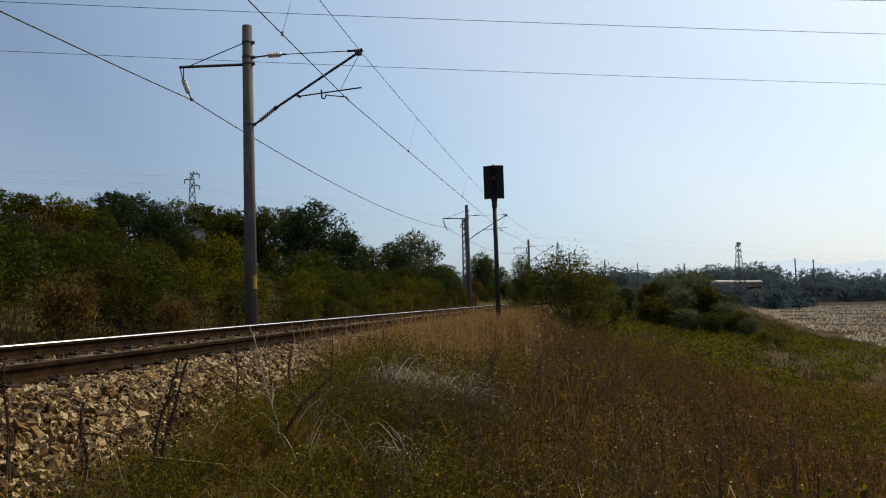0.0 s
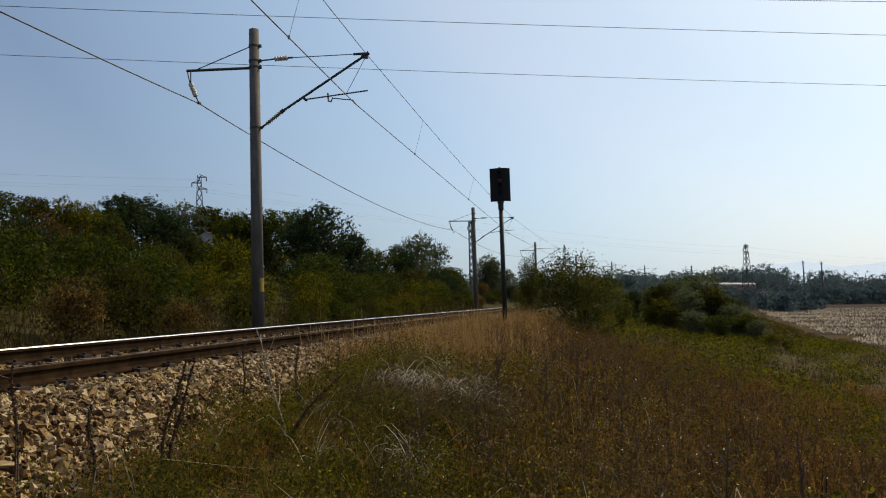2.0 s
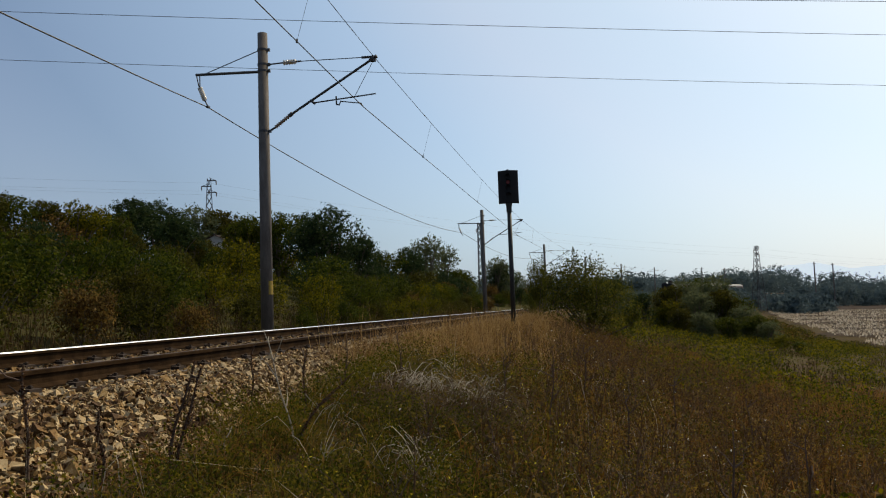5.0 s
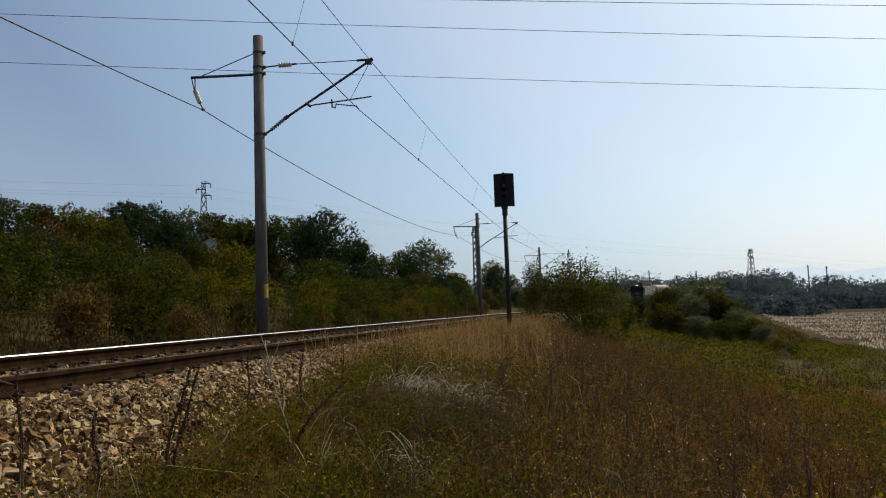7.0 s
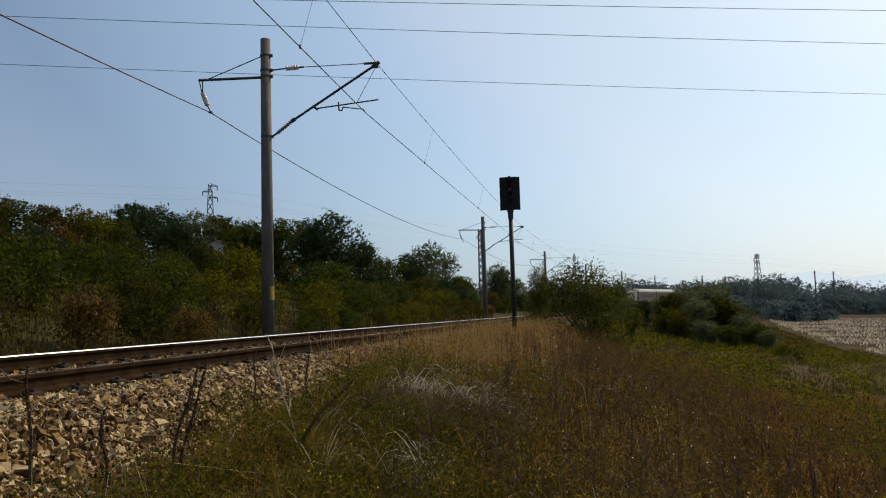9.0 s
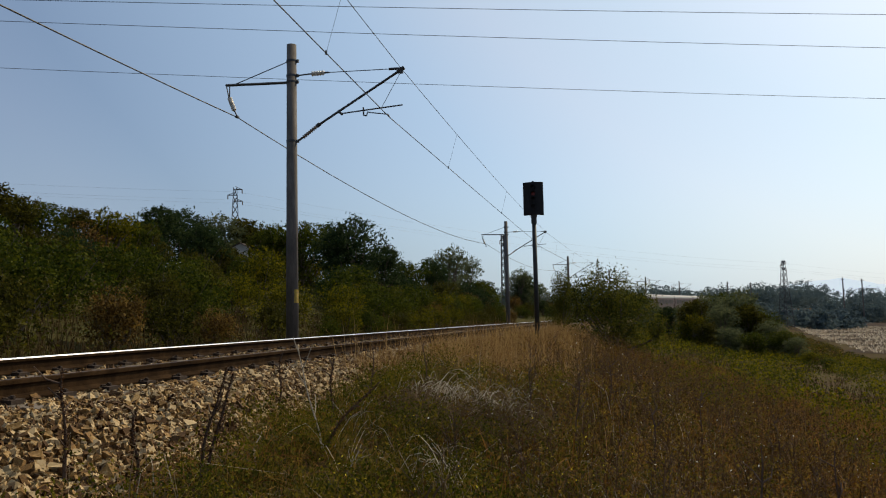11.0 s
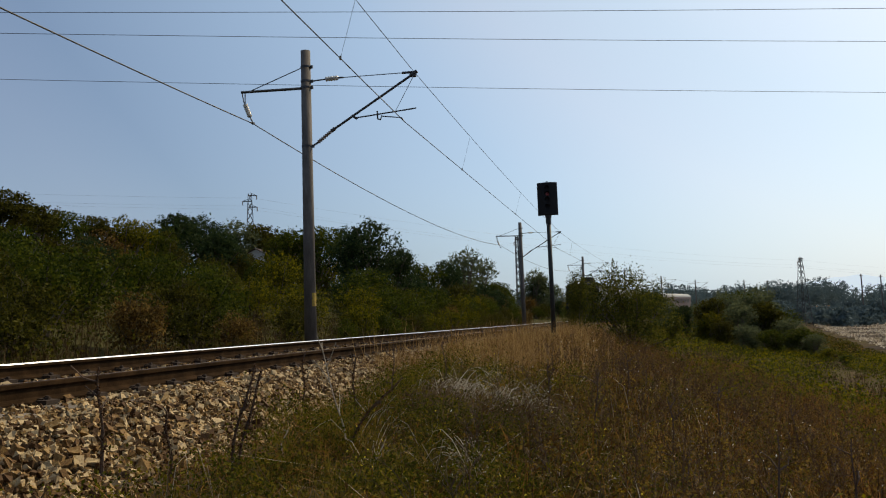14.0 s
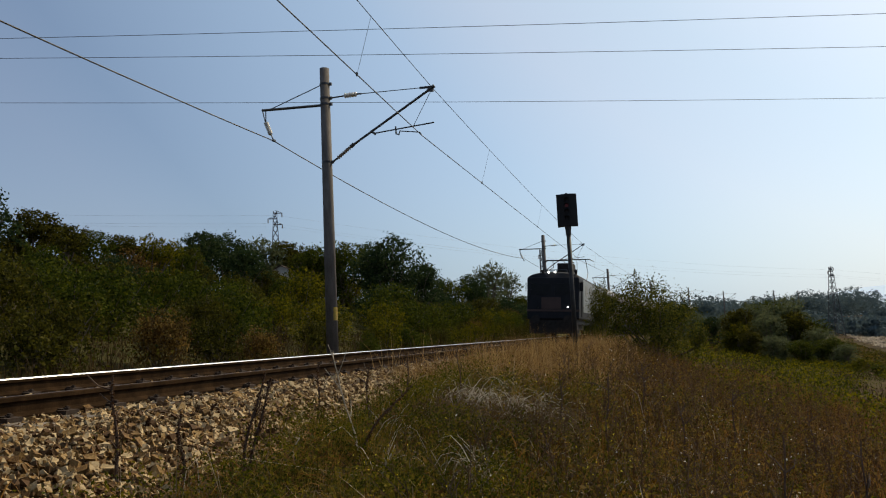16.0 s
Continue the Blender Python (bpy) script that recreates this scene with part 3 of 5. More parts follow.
for i in range(N_POLE - 2):
    for k in ((4, 11, 19) if i != 0 else (5, 13, 20)):
        a, b = C_PTS[i * 23 + k], M_PTS[i * 23 + k]
        d = thing("dropper", "thin dropper wire between messenger and contact wire", "wire", "droppers of the overhead line", tuple(a))
        part("strand", cone((0, 0, 0), tuple(b - a), 0.004, seg=5), M_WIRE, d)
        part("clip", cone((0, 0, -0.03), (0, 0, 0.05), 0.024, seg=8), M_DARK, d)

# three conductors of a power line crossing over the railway
for turned, dist, h in ((-8.8, 29.4, 11.38), (-11.5, 33.5, 10.76), (-6.1, 27.5, 11.64)):
    away = radians(turned)
    u = np.linspace(-110, 110, 60)[:, None]
    c = np.array([math.sin(away) * dist, math.cos(away) * dist, h])
    pts = c + u * np.array([math.cos(away), -math.sin(away), 0.0])
    pts[:, 2] += (u[:, 0] / 110) ** 2 * 2.2
    wire("power_conductor", pts, 0.010, M_WIRE, "bare aluminium power conductor crossing above the railway", "power line conductors")


# ---- signal ----
def build_signal():
    s, lat = 3.83, -3.349
    p = along(s, lat, 0)
    t = thing("railway_signal", "black railway colour-light signal on a dark mast, showing red", "railway signal", at=(p[0], p[1], -0.75), turn=-8)
    g = 0.75
    part("mast", cone((0, 0, 0), (0, 0, g + 3.5), 0.075, 0.065, 18), M_MAST, t, smooth=True)
    bm = cone((0, 0, g + 3.2), (0, 0, g + 3.42), 0.085, 0.085, 18)
    rod(bm, (0, 0, g + 3.40), (0, 0, g + 3.5), 0.10, 0.10, 18)
    part("collar", bm, M_MAST, t)
    # the background plate: a slightly curved sheet with a rim
    bm = bmesh.new()
    w, z0, z1 = 0.31, g + 3.47, g + 4.49
    n = 12
    rows = []
    for zz, k in ((z0, 0.0), (z0 + 0.02, 0.012), (z1 - 0.02, 0.012), (z1, 0.0)):
        rows.append([bm.verts.new((w * (2 * i / n - 1), -0.10 + 0.10 * (2 * i / n - 1) ** 2 - k, zz)) for i in range(n + 1)])
    back = [[bm.verts.new((v.co.x, v.co.y + 0.10, v.co.z)) for v in row] for row in rows]
    for side, flip in ((rows, False), (back, True)):
        for a, b in zip(side, side[1:]):
            for i in range(n):
                q = (a[i], a[i + 1], b[i + 1], b[i])
                bm.faces.new(q[::-1] if flip else q)
    for k in range(3):
        bm.faces.new((rows[k][0], rows[k + 1][0], back[k + 1][0], back[k][0]))
        bm.faces.new((rows[k][n], back[k][n], back[k + 1][n], rows[k + 1][n]))
    for i in range(n):
        bm.faces.new((rows[0][i], back[0][i], back[0][i + 1], rows[0][i + 1]))
        bm.faces.new((rows[3][i], rows[3][i + 1], back[3][i + 1], back[3][i]))
    bmesh.ops.recalc_face_normals(bm, faces=bm.faces)
    head = part("signal_head", bm, M_BLACK, t, "matt black signal head")
    bm = cone((0, -0.02, z1 - 0.01), (0, -0.02, z1 + 0.035), 0.04, 0.03, 12)
    part("lifting_eye", bm, M_BLACK, t)
    for i, zz in enumerate((4.30, 4.12, 3.94, 3.72)):
        lens = M_RED if i == 1 else M_BLACK
        part("lens", cone((0, -0.125, g + zz), (0, -0.105, g + zz), 0.055 if i != 1 else 0.05, 0.06, 18), lens, t, "faint red lit lens" if i == 1 else "")
        bm = bmesh.new()
        for k in range(10):
            a0, a1 = math.pi * k / 10, math.pi * (k + 1) / 10
            r = 0.075
            vs = [bm.verts.new((r * math.cos(a), y, g + zz + r * math.sin(a))) for a, y in ((a0, -0.11), (a1, -0.11), (a1, -0.20), (a0, -0.20))]
            bm.faces.new(vs)
        bmesh.ops.solidify(bm, geom=bm.faces, thickness=0.004)
        part("hood", bm, M_BLACK, t)


build_signal()


# ---- lattice towers of the far power line ----
def lattice_tower(p, height, half, turn, arms):
    t = thing("power_pylon", "slender grey steel lattice power pylon", "pylon", "distant power pylons", tuple(p), turn)
    bm = bmesh.new()
    levels = np.linspace(0, 1, 13)
    width = lambda f: half * (1 - f) + 0.28 * f
    for sx, sy in ((-1, -1), (1, -1), (1, 1), (-1, 1)):
        rod(bm, (sx * width(0), sy * width(0), 0), (sx * width(1), sy * width(1), height), 0.10, 0.06, 4)
    part("leg_frame", bm, M_DARK, t)
    bm = bmesh.new()
    for f0, f1 in zip(levels, levels[1:]):
        a, b, h0, h1 = width(f0), width(f1), f0 * height, f1 * height
        cs = [(-1, -1), (1, -1), (1, 1), (-1, 1)]
        for (x0, y0), (x1, y1) in zip(cs, cs[1:] + cs[:1]):
            rod(bm, (x0 * a, y0 * a, h0), (x1 * b, y1 * b, h1), 0.045, seg=4)
            rod(bm, (x1 * a, y1 * a, h0), (x0 * b, y0 * b, h1), 0.045, seg=4)
    part("bracing", bm, M_DARK, t)
    for h, x0, x1 in arms:
        bm = bmesh.new()
        rod(bm, (x0, 0, height - h), (x1, 0, height - h), 0.09, seg=6)
        rod(bm, (0, 0, height - h + 0.5), (x0 if abs(x0) > abs(x1) else x1, 0, height - h), 0.04, seg=4)
        part("cross_arm", bm, M_DARK, t)
        tip = x0 if abs(x0) > abs(x1) else x1
        part("insulator", insulator((tip, 0, height - h), (tip, 0, height - h - 0.7), 0.11, 5), M_BROWNGLAZE, t)
    return t


TOWER_R = np.array([88.8, 209.3, -4.75])
TOWER_L = np.array([-36.4, 131.0, 5.0])
ARMS = [(0.3, -0.3, 1.15), (1.3, -1.2, 0.3), (2.3, -0.3, 1.2)]
lattice_tower(TOWER_R, 19.0, 1.5, 30, ARMS)
lattice_tower(TOWER_L, 18.4, 1.1, 15, ARMS)
lattice_tower((math.sin(radians(3.84)) * 165, math.cos(radians(3.84)) * 165, 1.0), 17.0, 0.45, 10, [(0.3, -0.3, 0.5), (1.3, -0.6, 0.2), (2.3, -0.3, 0.6)])
lattice_tower((math.sin(radians(-4.6)) * 185, math.cos(radians(-4.6)) * 185, 3.0), 15.4, 1.0, -5, ARMS)
for az, dist, top in ((26.5, 350, 13.8), (27.6, 360, 13.4), (19.4, 380, 15.0), (20.9, 400, 15.0)):
    ux, uy = math.sin(radians(az)) * dist, math.cos(radians(az)) * dist
    up = thing("utility_pole", "slender grey concrete utility pole on the plain", "utility pole", "far utility poles", (ux, uy, -5.3), 20)
    part("shaft", cone((0, 0, 0), (0, 0, top + 5.3), 0.30, 0.22, 10), M_CONC, up)
    part("crossbar", cone((-0.9, 0, top + 4.6), (0.9, 0, top + 4.6), 0.10, seg=6), M_DARK, up)
for i, (off, h) in enumerate(((2.0, 0.9), (-2.2, 1.9), (2.4, 2.9))):
    d = (TOWER_R - TOWER_L) / np.linalg.norm(TOWER_R - TOWER_L)
    f = np.linspace(-1.2, 1.9, 120)[:, None]
    pts = TOWER_L + (TOWER_R - TOWER_L) * f + np.array([d[1], -d[0], 0]) * off * 0.6
    pts[:, 2] = np.interp(f[:, 0], [-1.2, 0, 1, 1.9], [24, 23.4 - h, 14.25 - h, 13 - h]) - 2.0 * 4 * ((f[:, 0] % 1) * (1 - f[:, 0] % 1))
    wire("far_conductor", pts, 0.008, M_ALU, "thin conductor between the far pylons", "far power line conductors")


# ---- plants ----
def leaf_quads(C, size, r, flat=0.0, facing=None):
    """Diamond leaves at the places C, turned at random."""
    n = len(C)
    a = r.normal(size=(n, 3))
    a[:, 2] *= 1 - flat
    a /= np.linalg.norm(a, axis=1, keepdims=True)
    b = np.cross(a, r.normal(size=(n, 3)))
    b /= np.linalg.norm(b, axis=1, keepdims=True) + 1e-9
    if facing is not None:
        nrm = facing + r.normal(size=(n, 3)) * 0.7
        a = np.cross(nrm, a)
        a /= np.linalg.norm(a, axis=1, keepdims=True) + 1e-9
        b = np.cross(nrm, a)
        b /= np.linalg.norm(b, axis=1, keepdims=True) + 1e-9
    L = (size * r.uniform(0.6, 1.4, n))[:, None]
    V = np.stack([C - a * L * 0.5, C + b * L * 0.27, C + a * L * 0.5, C - b * L * 0.27], 1)
    return V.reshape(-1, 3), np.arange(n * 4).reshape(-1, 4)


def blob_points(blobs, n, r, tuft=0.16, clumps=40):
    """Places of leaves in uneven tufts near the surface of a few lobes."""
    w = np.array([b[3] * b[4] * b[5] for b in blobs]) ** 0.7
    which = r.choice(len(blobs), size=clumps * len(blobs), p=w / w.sum())
    B = np.array(blobs)[which]
    d = r.normal(size=(len(B), 3))
    d /= np.linalg.norm(d, axis=1, keepdims=True)
    rad = r.uniform(0.45, 1.06, len(B)) ** 0.6
    T = B[:, :3] + d * B[:, 3:] * rad[:, None]
    pick = r.integers(0, len(T), n)
    sp = (tuft * r.uniform(0.5, 1.5, len(T)))[pick][:, None] * B[pick, 3:].mean(1, keepdims=True)
    P = T[pick] + r.normal(size=(n, 3)) * sp * np.array([1, 1, 0.75])
    return P, T


def shoots(T, base, r, n, radius):
    paths, radii = [], []
    for t in T[:n]:
        mid = base + (t - base) * 0.5 + r.normal(size=3) * 0.08 * np.linalg.norm(t - base) + np.array([0, 0, 0.05])
        f = np.linspace(0, 1, 6)[:, None]
        paths.append(base * (1 - f) ** 2 + 2 * mid * f * (1 - f) + t * f ** 2)
        radii.append((radius, radius * 0.2))
    return paths, radii


def shrub_data(name, seed, height, width, n, leaf, lobes=7, sprays=12, spiky=0.0):
    r = np.random.default_rng(seed)
    blobs = []
    for _ in range(lobes):
        a, d = r.uniform(0, 6.28), width * 0.5 * r.uniform(0.1, 0.62)
        h = height * r.uniform(0.3, 0.78)
        q = width * r.uniform(0.2, 0.34)
        blobs.append((d * math.cos(a), d * math.sin(a), h, q, q, min(h * 0.95, height * r.uniform(0.22, 0.36))))
    P, T = blob_points(blobs, n, r)
    r.shuffle(T)
    low = r.random((n // 5, 2)) - 0.5
    P = np.vstack([P, np.column_stack([low[:, 0] * width * 0.85, low[:, 1] * width * 0.85, r.random(len(low)) ** 1.2 * height * 0.45])])
    tips = []
    for _ in range(int(sprays)):
        t = T[r.integers(16)]
        top = t + np.array([r.normal(0, 0.12), r.normal(0, 0.12), r.uniform(0.15, 0.4)]) * height * (0.6 + spiky)
        tips.append((t, top))
        f = r.random((int(n / 260) + 6, 1))
        P = np.vstack([P, t + (top - t) * f + r.normal(size=(len(f), 3)) * 0.035 * height * (1.1 - f)])
    P[:, 2] = np.maximum(P[:, 2], 0.02)
    paths, radii = shoots(T, np.zeros(3), r, 16, 0.035 * height / 2)
    paths += [np.stack([a, (a + b) / 2 + r.normal(size=3) * 0.02, b]) for a, b in tips]
    radii += [(0.012, 0.004)] * len(tips)
    return leaf_quads(P, leaf, r), tubes(paths, radii, 4)


def tree_data(seed, height, width, trunk, n, leaf, lobes=11):
    r = np.random.default_rng(seed)
    blobs = []
    for i in range(lobes):
        a, d = r.uniform(0, 6.28), width * 0.5 * r.uniform(0.05, 0.68)
        h = height * (trunk + 0.1 + (0.76 - trunk) * r.random() ** 0.8)
        d *= 1.15 - abs(h / height - 0.5)
        q = width * r.uniform(0.16, 0.27)
        blobs.append((d * math.cos(a), d * math.sin(a), h, q, q, q * 0.85))
    blobs.append((0, 0, height * 0.86, width * 0.2, width * 0.2, height * 0.13))
    P, T = blob_points(blobs, n, r, 0.15, 34)
    r.shuffle(T)
    P[:, 2] = np.maximum(P[:, 2], height * trunk * 0.35)
    fork = np.array([0, 0, height * (trunk + 0.05)])
    paths, radii = shoots(T, fork, r, 18, 0.02 * height)
    paths.append(np.array([(0, 0, -0.3), (0.03, 0, height * trunk * 0.5), fork, (0.05, 0.03, height * 0.7)]))
    radii.append((0.035 * height, 0.012 * height))
    return leaf_quads(P, leaf, r), tubes(paths, radii, 6)


def plant_kind(name, data, mat, wood_name, wood_mat, crown_label=""):
    """The first plant of a kind, kept as a pattern for its copies."""
    (lv, lf), (wv, wf) = data
    t = new(name)
    put("crown", lv, lf, mat, t)
    put(wood_name, wv, wf, wood_mat, t)
    return t


def settle_plant(pattern, used, label, category, group, x, y, turn, size, tall=1.0, sink=0.1):
    m = Matrix.LocRotScale((x, y, float(ground_z(x, y)) - sink), Euler((0, 0, turn)), (size, size, size * tall))
    if pattern in used:
        ob = copy_thing(pattern, Matrix.LocRotScale(m.translation, Euler((0, 0, turn)), None))
    else:
        ob = pattern
        used.add(pattern)
    ob.matrix_basis = m
    return tagged(ob, label, category, group)


SHRUB = {}
for key, mat, seed in (("green", L_GREEN, 1), ("olive", L_OLIVE, 2), ("dark", L_DARK, 3), ("yellow", L_YELLOW, 4), ("brown", L_BROWN, 5), ("green2", L_GREEN, 6)):
    SHRUB[key] = plant_kind("shrub", shrub_data("shrub", seed, 2.6, 3.0, 3300, 0.125, lobes=8), mat, "stem", M_BARK)
WORDS = {"green": "dense green shrub", "green2": "leafy green shrub", "olive": "olive-green dry shrub", "dark": "dark green shrub",
         "yellow": "yellowing leafy shrub", "brown": "withered brown weed shrub"}
used = set()
pr = random.Random(11)


def shrub(key, s, lat, size, tall=1.0, where="on the hillside above the railway"):
    x, y, _ = along(s, lat)
    if lat > 7.5 and y > 36 and -0.215 < x / y < -0.158:
        return   # the grassy clearing on the slope
    settle_plant(SHRUB[key], used, WORDS[key] + " " + where, "shrub", "shrubs of the hillside", x, y, pr.uniform(0, 6.28), size, tall)


# belts of growth on the far side of the line
for s in np.arange(-34, 60, 2.0):
    shrub(pr.choice(["brown", "olive", "green", "olive", "green2", "yellow"]), s + pr.uniform(-0.6, 0.6), pr.uniform(4.7, 6.6), pr.uniform(0.38, 0.6), pr.uniform(0.9, 1.2), "beside the railway")
for s in np.arange(-34, 62, 2.4):
    shrub(pr.choice(["green", "olive", "green2", "yellow", "green", "green2"]), s + pr.uniform(-0.8, 0.8), pr.uniform(8.0, 10.2), pr.uniform(0.7, 0.95), pr.uniform(0.85, 1.1))
for s in np.arange(-36, 30, 2.2):
    shrub(pr.choice(["green", "olive", "yellow", "green2", "green"]), s + pr.uniform(-0.8, 0.8), pr.uniform(11.5, 15.5), pr.uniform(0.75, 1.05), pr.uniform(0.9, 1.15))
for s in np.arange(-20, 24, 3.6):
    shrub(pr.choice(["dark", "olive", "green", "brown"]), s + pr.uniform(-1, 1), pr.uniform(17, 24), pr.uniform(0.7, 1.0), pr.uniform(0.9, 1.1))
for s in np.arange(62, 150, 4.5):
    shrub(pr.choice(["olive", "green", "brown", "dark"]), s + pr.uniform(-1, 1), pr.uniform(7, 12), pr.uniform(0.7, 1.1), pr.uniform(0.9, 1.1), "beside the railway")

for s in np.arange(26, 82, 3.2):
    shrub(pr.choice(["green", "dark", "green2", "olive"]), s + pr.uniform(-1, 1), pr.uniform(10.5, 16), pr.uniform(0.95, 1.35), pr.uniform(0.8, 1.0))

TREE = {}
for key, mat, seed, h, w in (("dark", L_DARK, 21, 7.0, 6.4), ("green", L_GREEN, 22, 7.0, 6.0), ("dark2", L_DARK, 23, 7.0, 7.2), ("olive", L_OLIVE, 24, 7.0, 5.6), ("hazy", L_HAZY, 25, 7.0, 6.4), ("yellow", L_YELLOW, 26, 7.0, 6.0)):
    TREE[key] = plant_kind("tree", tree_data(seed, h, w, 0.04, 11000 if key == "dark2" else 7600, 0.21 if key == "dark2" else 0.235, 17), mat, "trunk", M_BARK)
TWORDS = {"dark": "dark green broadleaf tree", "dark2": "dense dark green tree", "green": "green broadleaf tree", "olive": "olive-green thin tree", "hazy": "haze-paled green broadleaf tree", "yellow": "yellowing broadleaf tree"}


def tree(key, x, y, size, tall=1.0, where="on the hillside", group="trees of the hillside"):
    settle_plant(TREE[key], used, TWORDS[key] + " " + where, "tree", group, x, y, pr.uniform(0, 6.28), size, tall, 0.2)


def sighted(az, dist):
    return math.sin(radians(az)) * dist, math.cos(radians(az)) * dist


for key, az, dist, size, tall in (
        ("dark2", -7.2, 60, 0.95, 1.0), ("dark", -5.2, 66, 0.85, 0.85), ("dark2", -8.8, 80, 0.9, 1.05), ("green", -3.4, 74, 0.75, 0.8),
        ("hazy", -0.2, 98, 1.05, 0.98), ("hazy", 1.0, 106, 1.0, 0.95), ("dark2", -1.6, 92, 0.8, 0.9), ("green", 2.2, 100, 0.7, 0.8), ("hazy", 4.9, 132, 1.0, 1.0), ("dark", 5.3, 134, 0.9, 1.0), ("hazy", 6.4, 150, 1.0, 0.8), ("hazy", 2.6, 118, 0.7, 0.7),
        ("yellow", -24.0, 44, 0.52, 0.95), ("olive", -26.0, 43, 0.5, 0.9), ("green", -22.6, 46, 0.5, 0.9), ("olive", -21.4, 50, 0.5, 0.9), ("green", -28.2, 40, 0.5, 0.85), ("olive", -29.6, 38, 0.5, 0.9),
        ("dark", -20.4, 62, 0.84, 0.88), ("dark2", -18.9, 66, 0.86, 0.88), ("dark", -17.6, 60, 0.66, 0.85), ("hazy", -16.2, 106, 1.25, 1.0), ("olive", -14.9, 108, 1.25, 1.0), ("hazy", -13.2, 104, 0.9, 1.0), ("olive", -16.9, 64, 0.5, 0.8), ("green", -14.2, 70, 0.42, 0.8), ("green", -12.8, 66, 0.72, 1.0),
        ("olive", -13.6, 72, 0.7, 1.0), ("green", -10.8, 64, 0.80, 1.0), ("yellow", -10.3, 66, 0.5, 0.9), ("green", -11.8, 70, 0.66, 0.95), ("olive", -15.7, 78, 0.5, 0.9), ("olive", -16.1, 68, 0.45, 0.8), ("olive", -31.5, 34, 0.55, 0.9), ("dark", -35.0, 32, 0.6, 1.0)):
    tree(key, *sighted(az, dist), size, tall)

# the big bush beyond the signal and the thicket down the slope
BUSH = plant_kind("bush", shrub_data("bush", 41, 3.3, 3.9, 15000, 0.08, lobes=12, sprays=44, spiky=0.02), L_BUSH, "stem", M_BARK)
bx, by = sighted(11.6, 30)
settle_plant(BUSH, used, "large loose olive-green bush with thin upright shoots", "bush", "bushes by the embankment", bx, by, 0.4, 0.93, 1.0, 0.1)
bx, by = sighted(8.0, 38)
settle_plant(BUSH, used, "thin upright bush beside the railway", "bush", "bushes by the embankment", bx, by, 2.4, 0.45, 2.0, 0.1)
for key, az, dist, size, tall in (
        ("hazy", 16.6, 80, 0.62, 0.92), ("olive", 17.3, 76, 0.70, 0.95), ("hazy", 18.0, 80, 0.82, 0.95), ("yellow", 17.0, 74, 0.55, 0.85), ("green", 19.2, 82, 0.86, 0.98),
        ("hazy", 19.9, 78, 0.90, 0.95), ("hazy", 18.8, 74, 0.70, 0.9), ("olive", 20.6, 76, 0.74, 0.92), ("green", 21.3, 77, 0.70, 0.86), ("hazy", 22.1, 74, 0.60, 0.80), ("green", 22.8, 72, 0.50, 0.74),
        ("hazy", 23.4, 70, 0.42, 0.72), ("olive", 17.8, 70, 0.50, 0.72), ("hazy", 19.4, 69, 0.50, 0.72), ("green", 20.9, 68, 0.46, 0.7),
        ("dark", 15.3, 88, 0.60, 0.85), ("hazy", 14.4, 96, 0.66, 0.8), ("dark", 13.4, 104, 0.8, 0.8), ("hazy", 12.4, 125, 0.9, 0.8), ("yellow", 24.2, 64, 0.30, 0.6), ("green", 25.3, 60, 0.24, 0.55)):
    tree(key, *sighted(az, dist), size, tall, "at the foot of the embankment", "trees at the foot of the embankment")


def build_far_woods():
    r = np.random.default_rng(5)
    VV = []
    stands = [(-3, 17, 300, 430, 8, 13.5, 110), (12, 44, 400, 480, 9, 15.5, 220), (24.5, 44, 360, 395, 6, 9, 84), (20.5, 27, 240, 285, 4, 6.2, 34), (20.5, 29, 450, 530, 14, 18, 70)]
    for az0, az1, d0, d1, h0, h1, count in stands:
        for k in range(count):
            x, y = sighted(az0 + (az1 - az0) * (k + r.random()) / count, r.uniform(d0, d1))
            h = r.uniform(h0, h1)
            if abs(line_coords(x, y)[1][0]) < 11:
                continue   # the railway runs here
            w = h * r.uniform(0.6, 1.0)
            z0 = float(ground_z(x, y))
            blobs = [(x + r.normal(0, w * 0.22), y + r.normal(0, w * 0.2), z0 + h * r.uniform(0.25, 0.78), w * r.uniform(0.25, 0.42), w * 0.35, h * r.uniform(0.16, 0.26)) for _ in range(6)]
            P, _ = blob_points(blobs, 640, r, 0.13, 12)
            low = np.column_stack([x + r.normal(0, w * 0.45, 260), y + r.normal(0, w * 0.4, 260), z0 + r.random(260) * h * 0.55])
            P = np.vstack([P, low])
            out = (P - np.array([x, y, z0 + h * 0.45])) / np.array([w * 0.5, w * 0.5, h * 0.5])
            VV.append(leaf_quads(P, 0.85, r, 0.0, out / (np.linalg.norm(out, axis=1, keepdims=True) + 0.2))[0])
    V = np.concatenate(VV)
    tagged(put("far_woods", V, np.arange(len(V)).reshape(-1, 4), L_FAR), "distant woods along the plain, paled by a haze tint", "woods", kind="stuff")


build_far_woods()

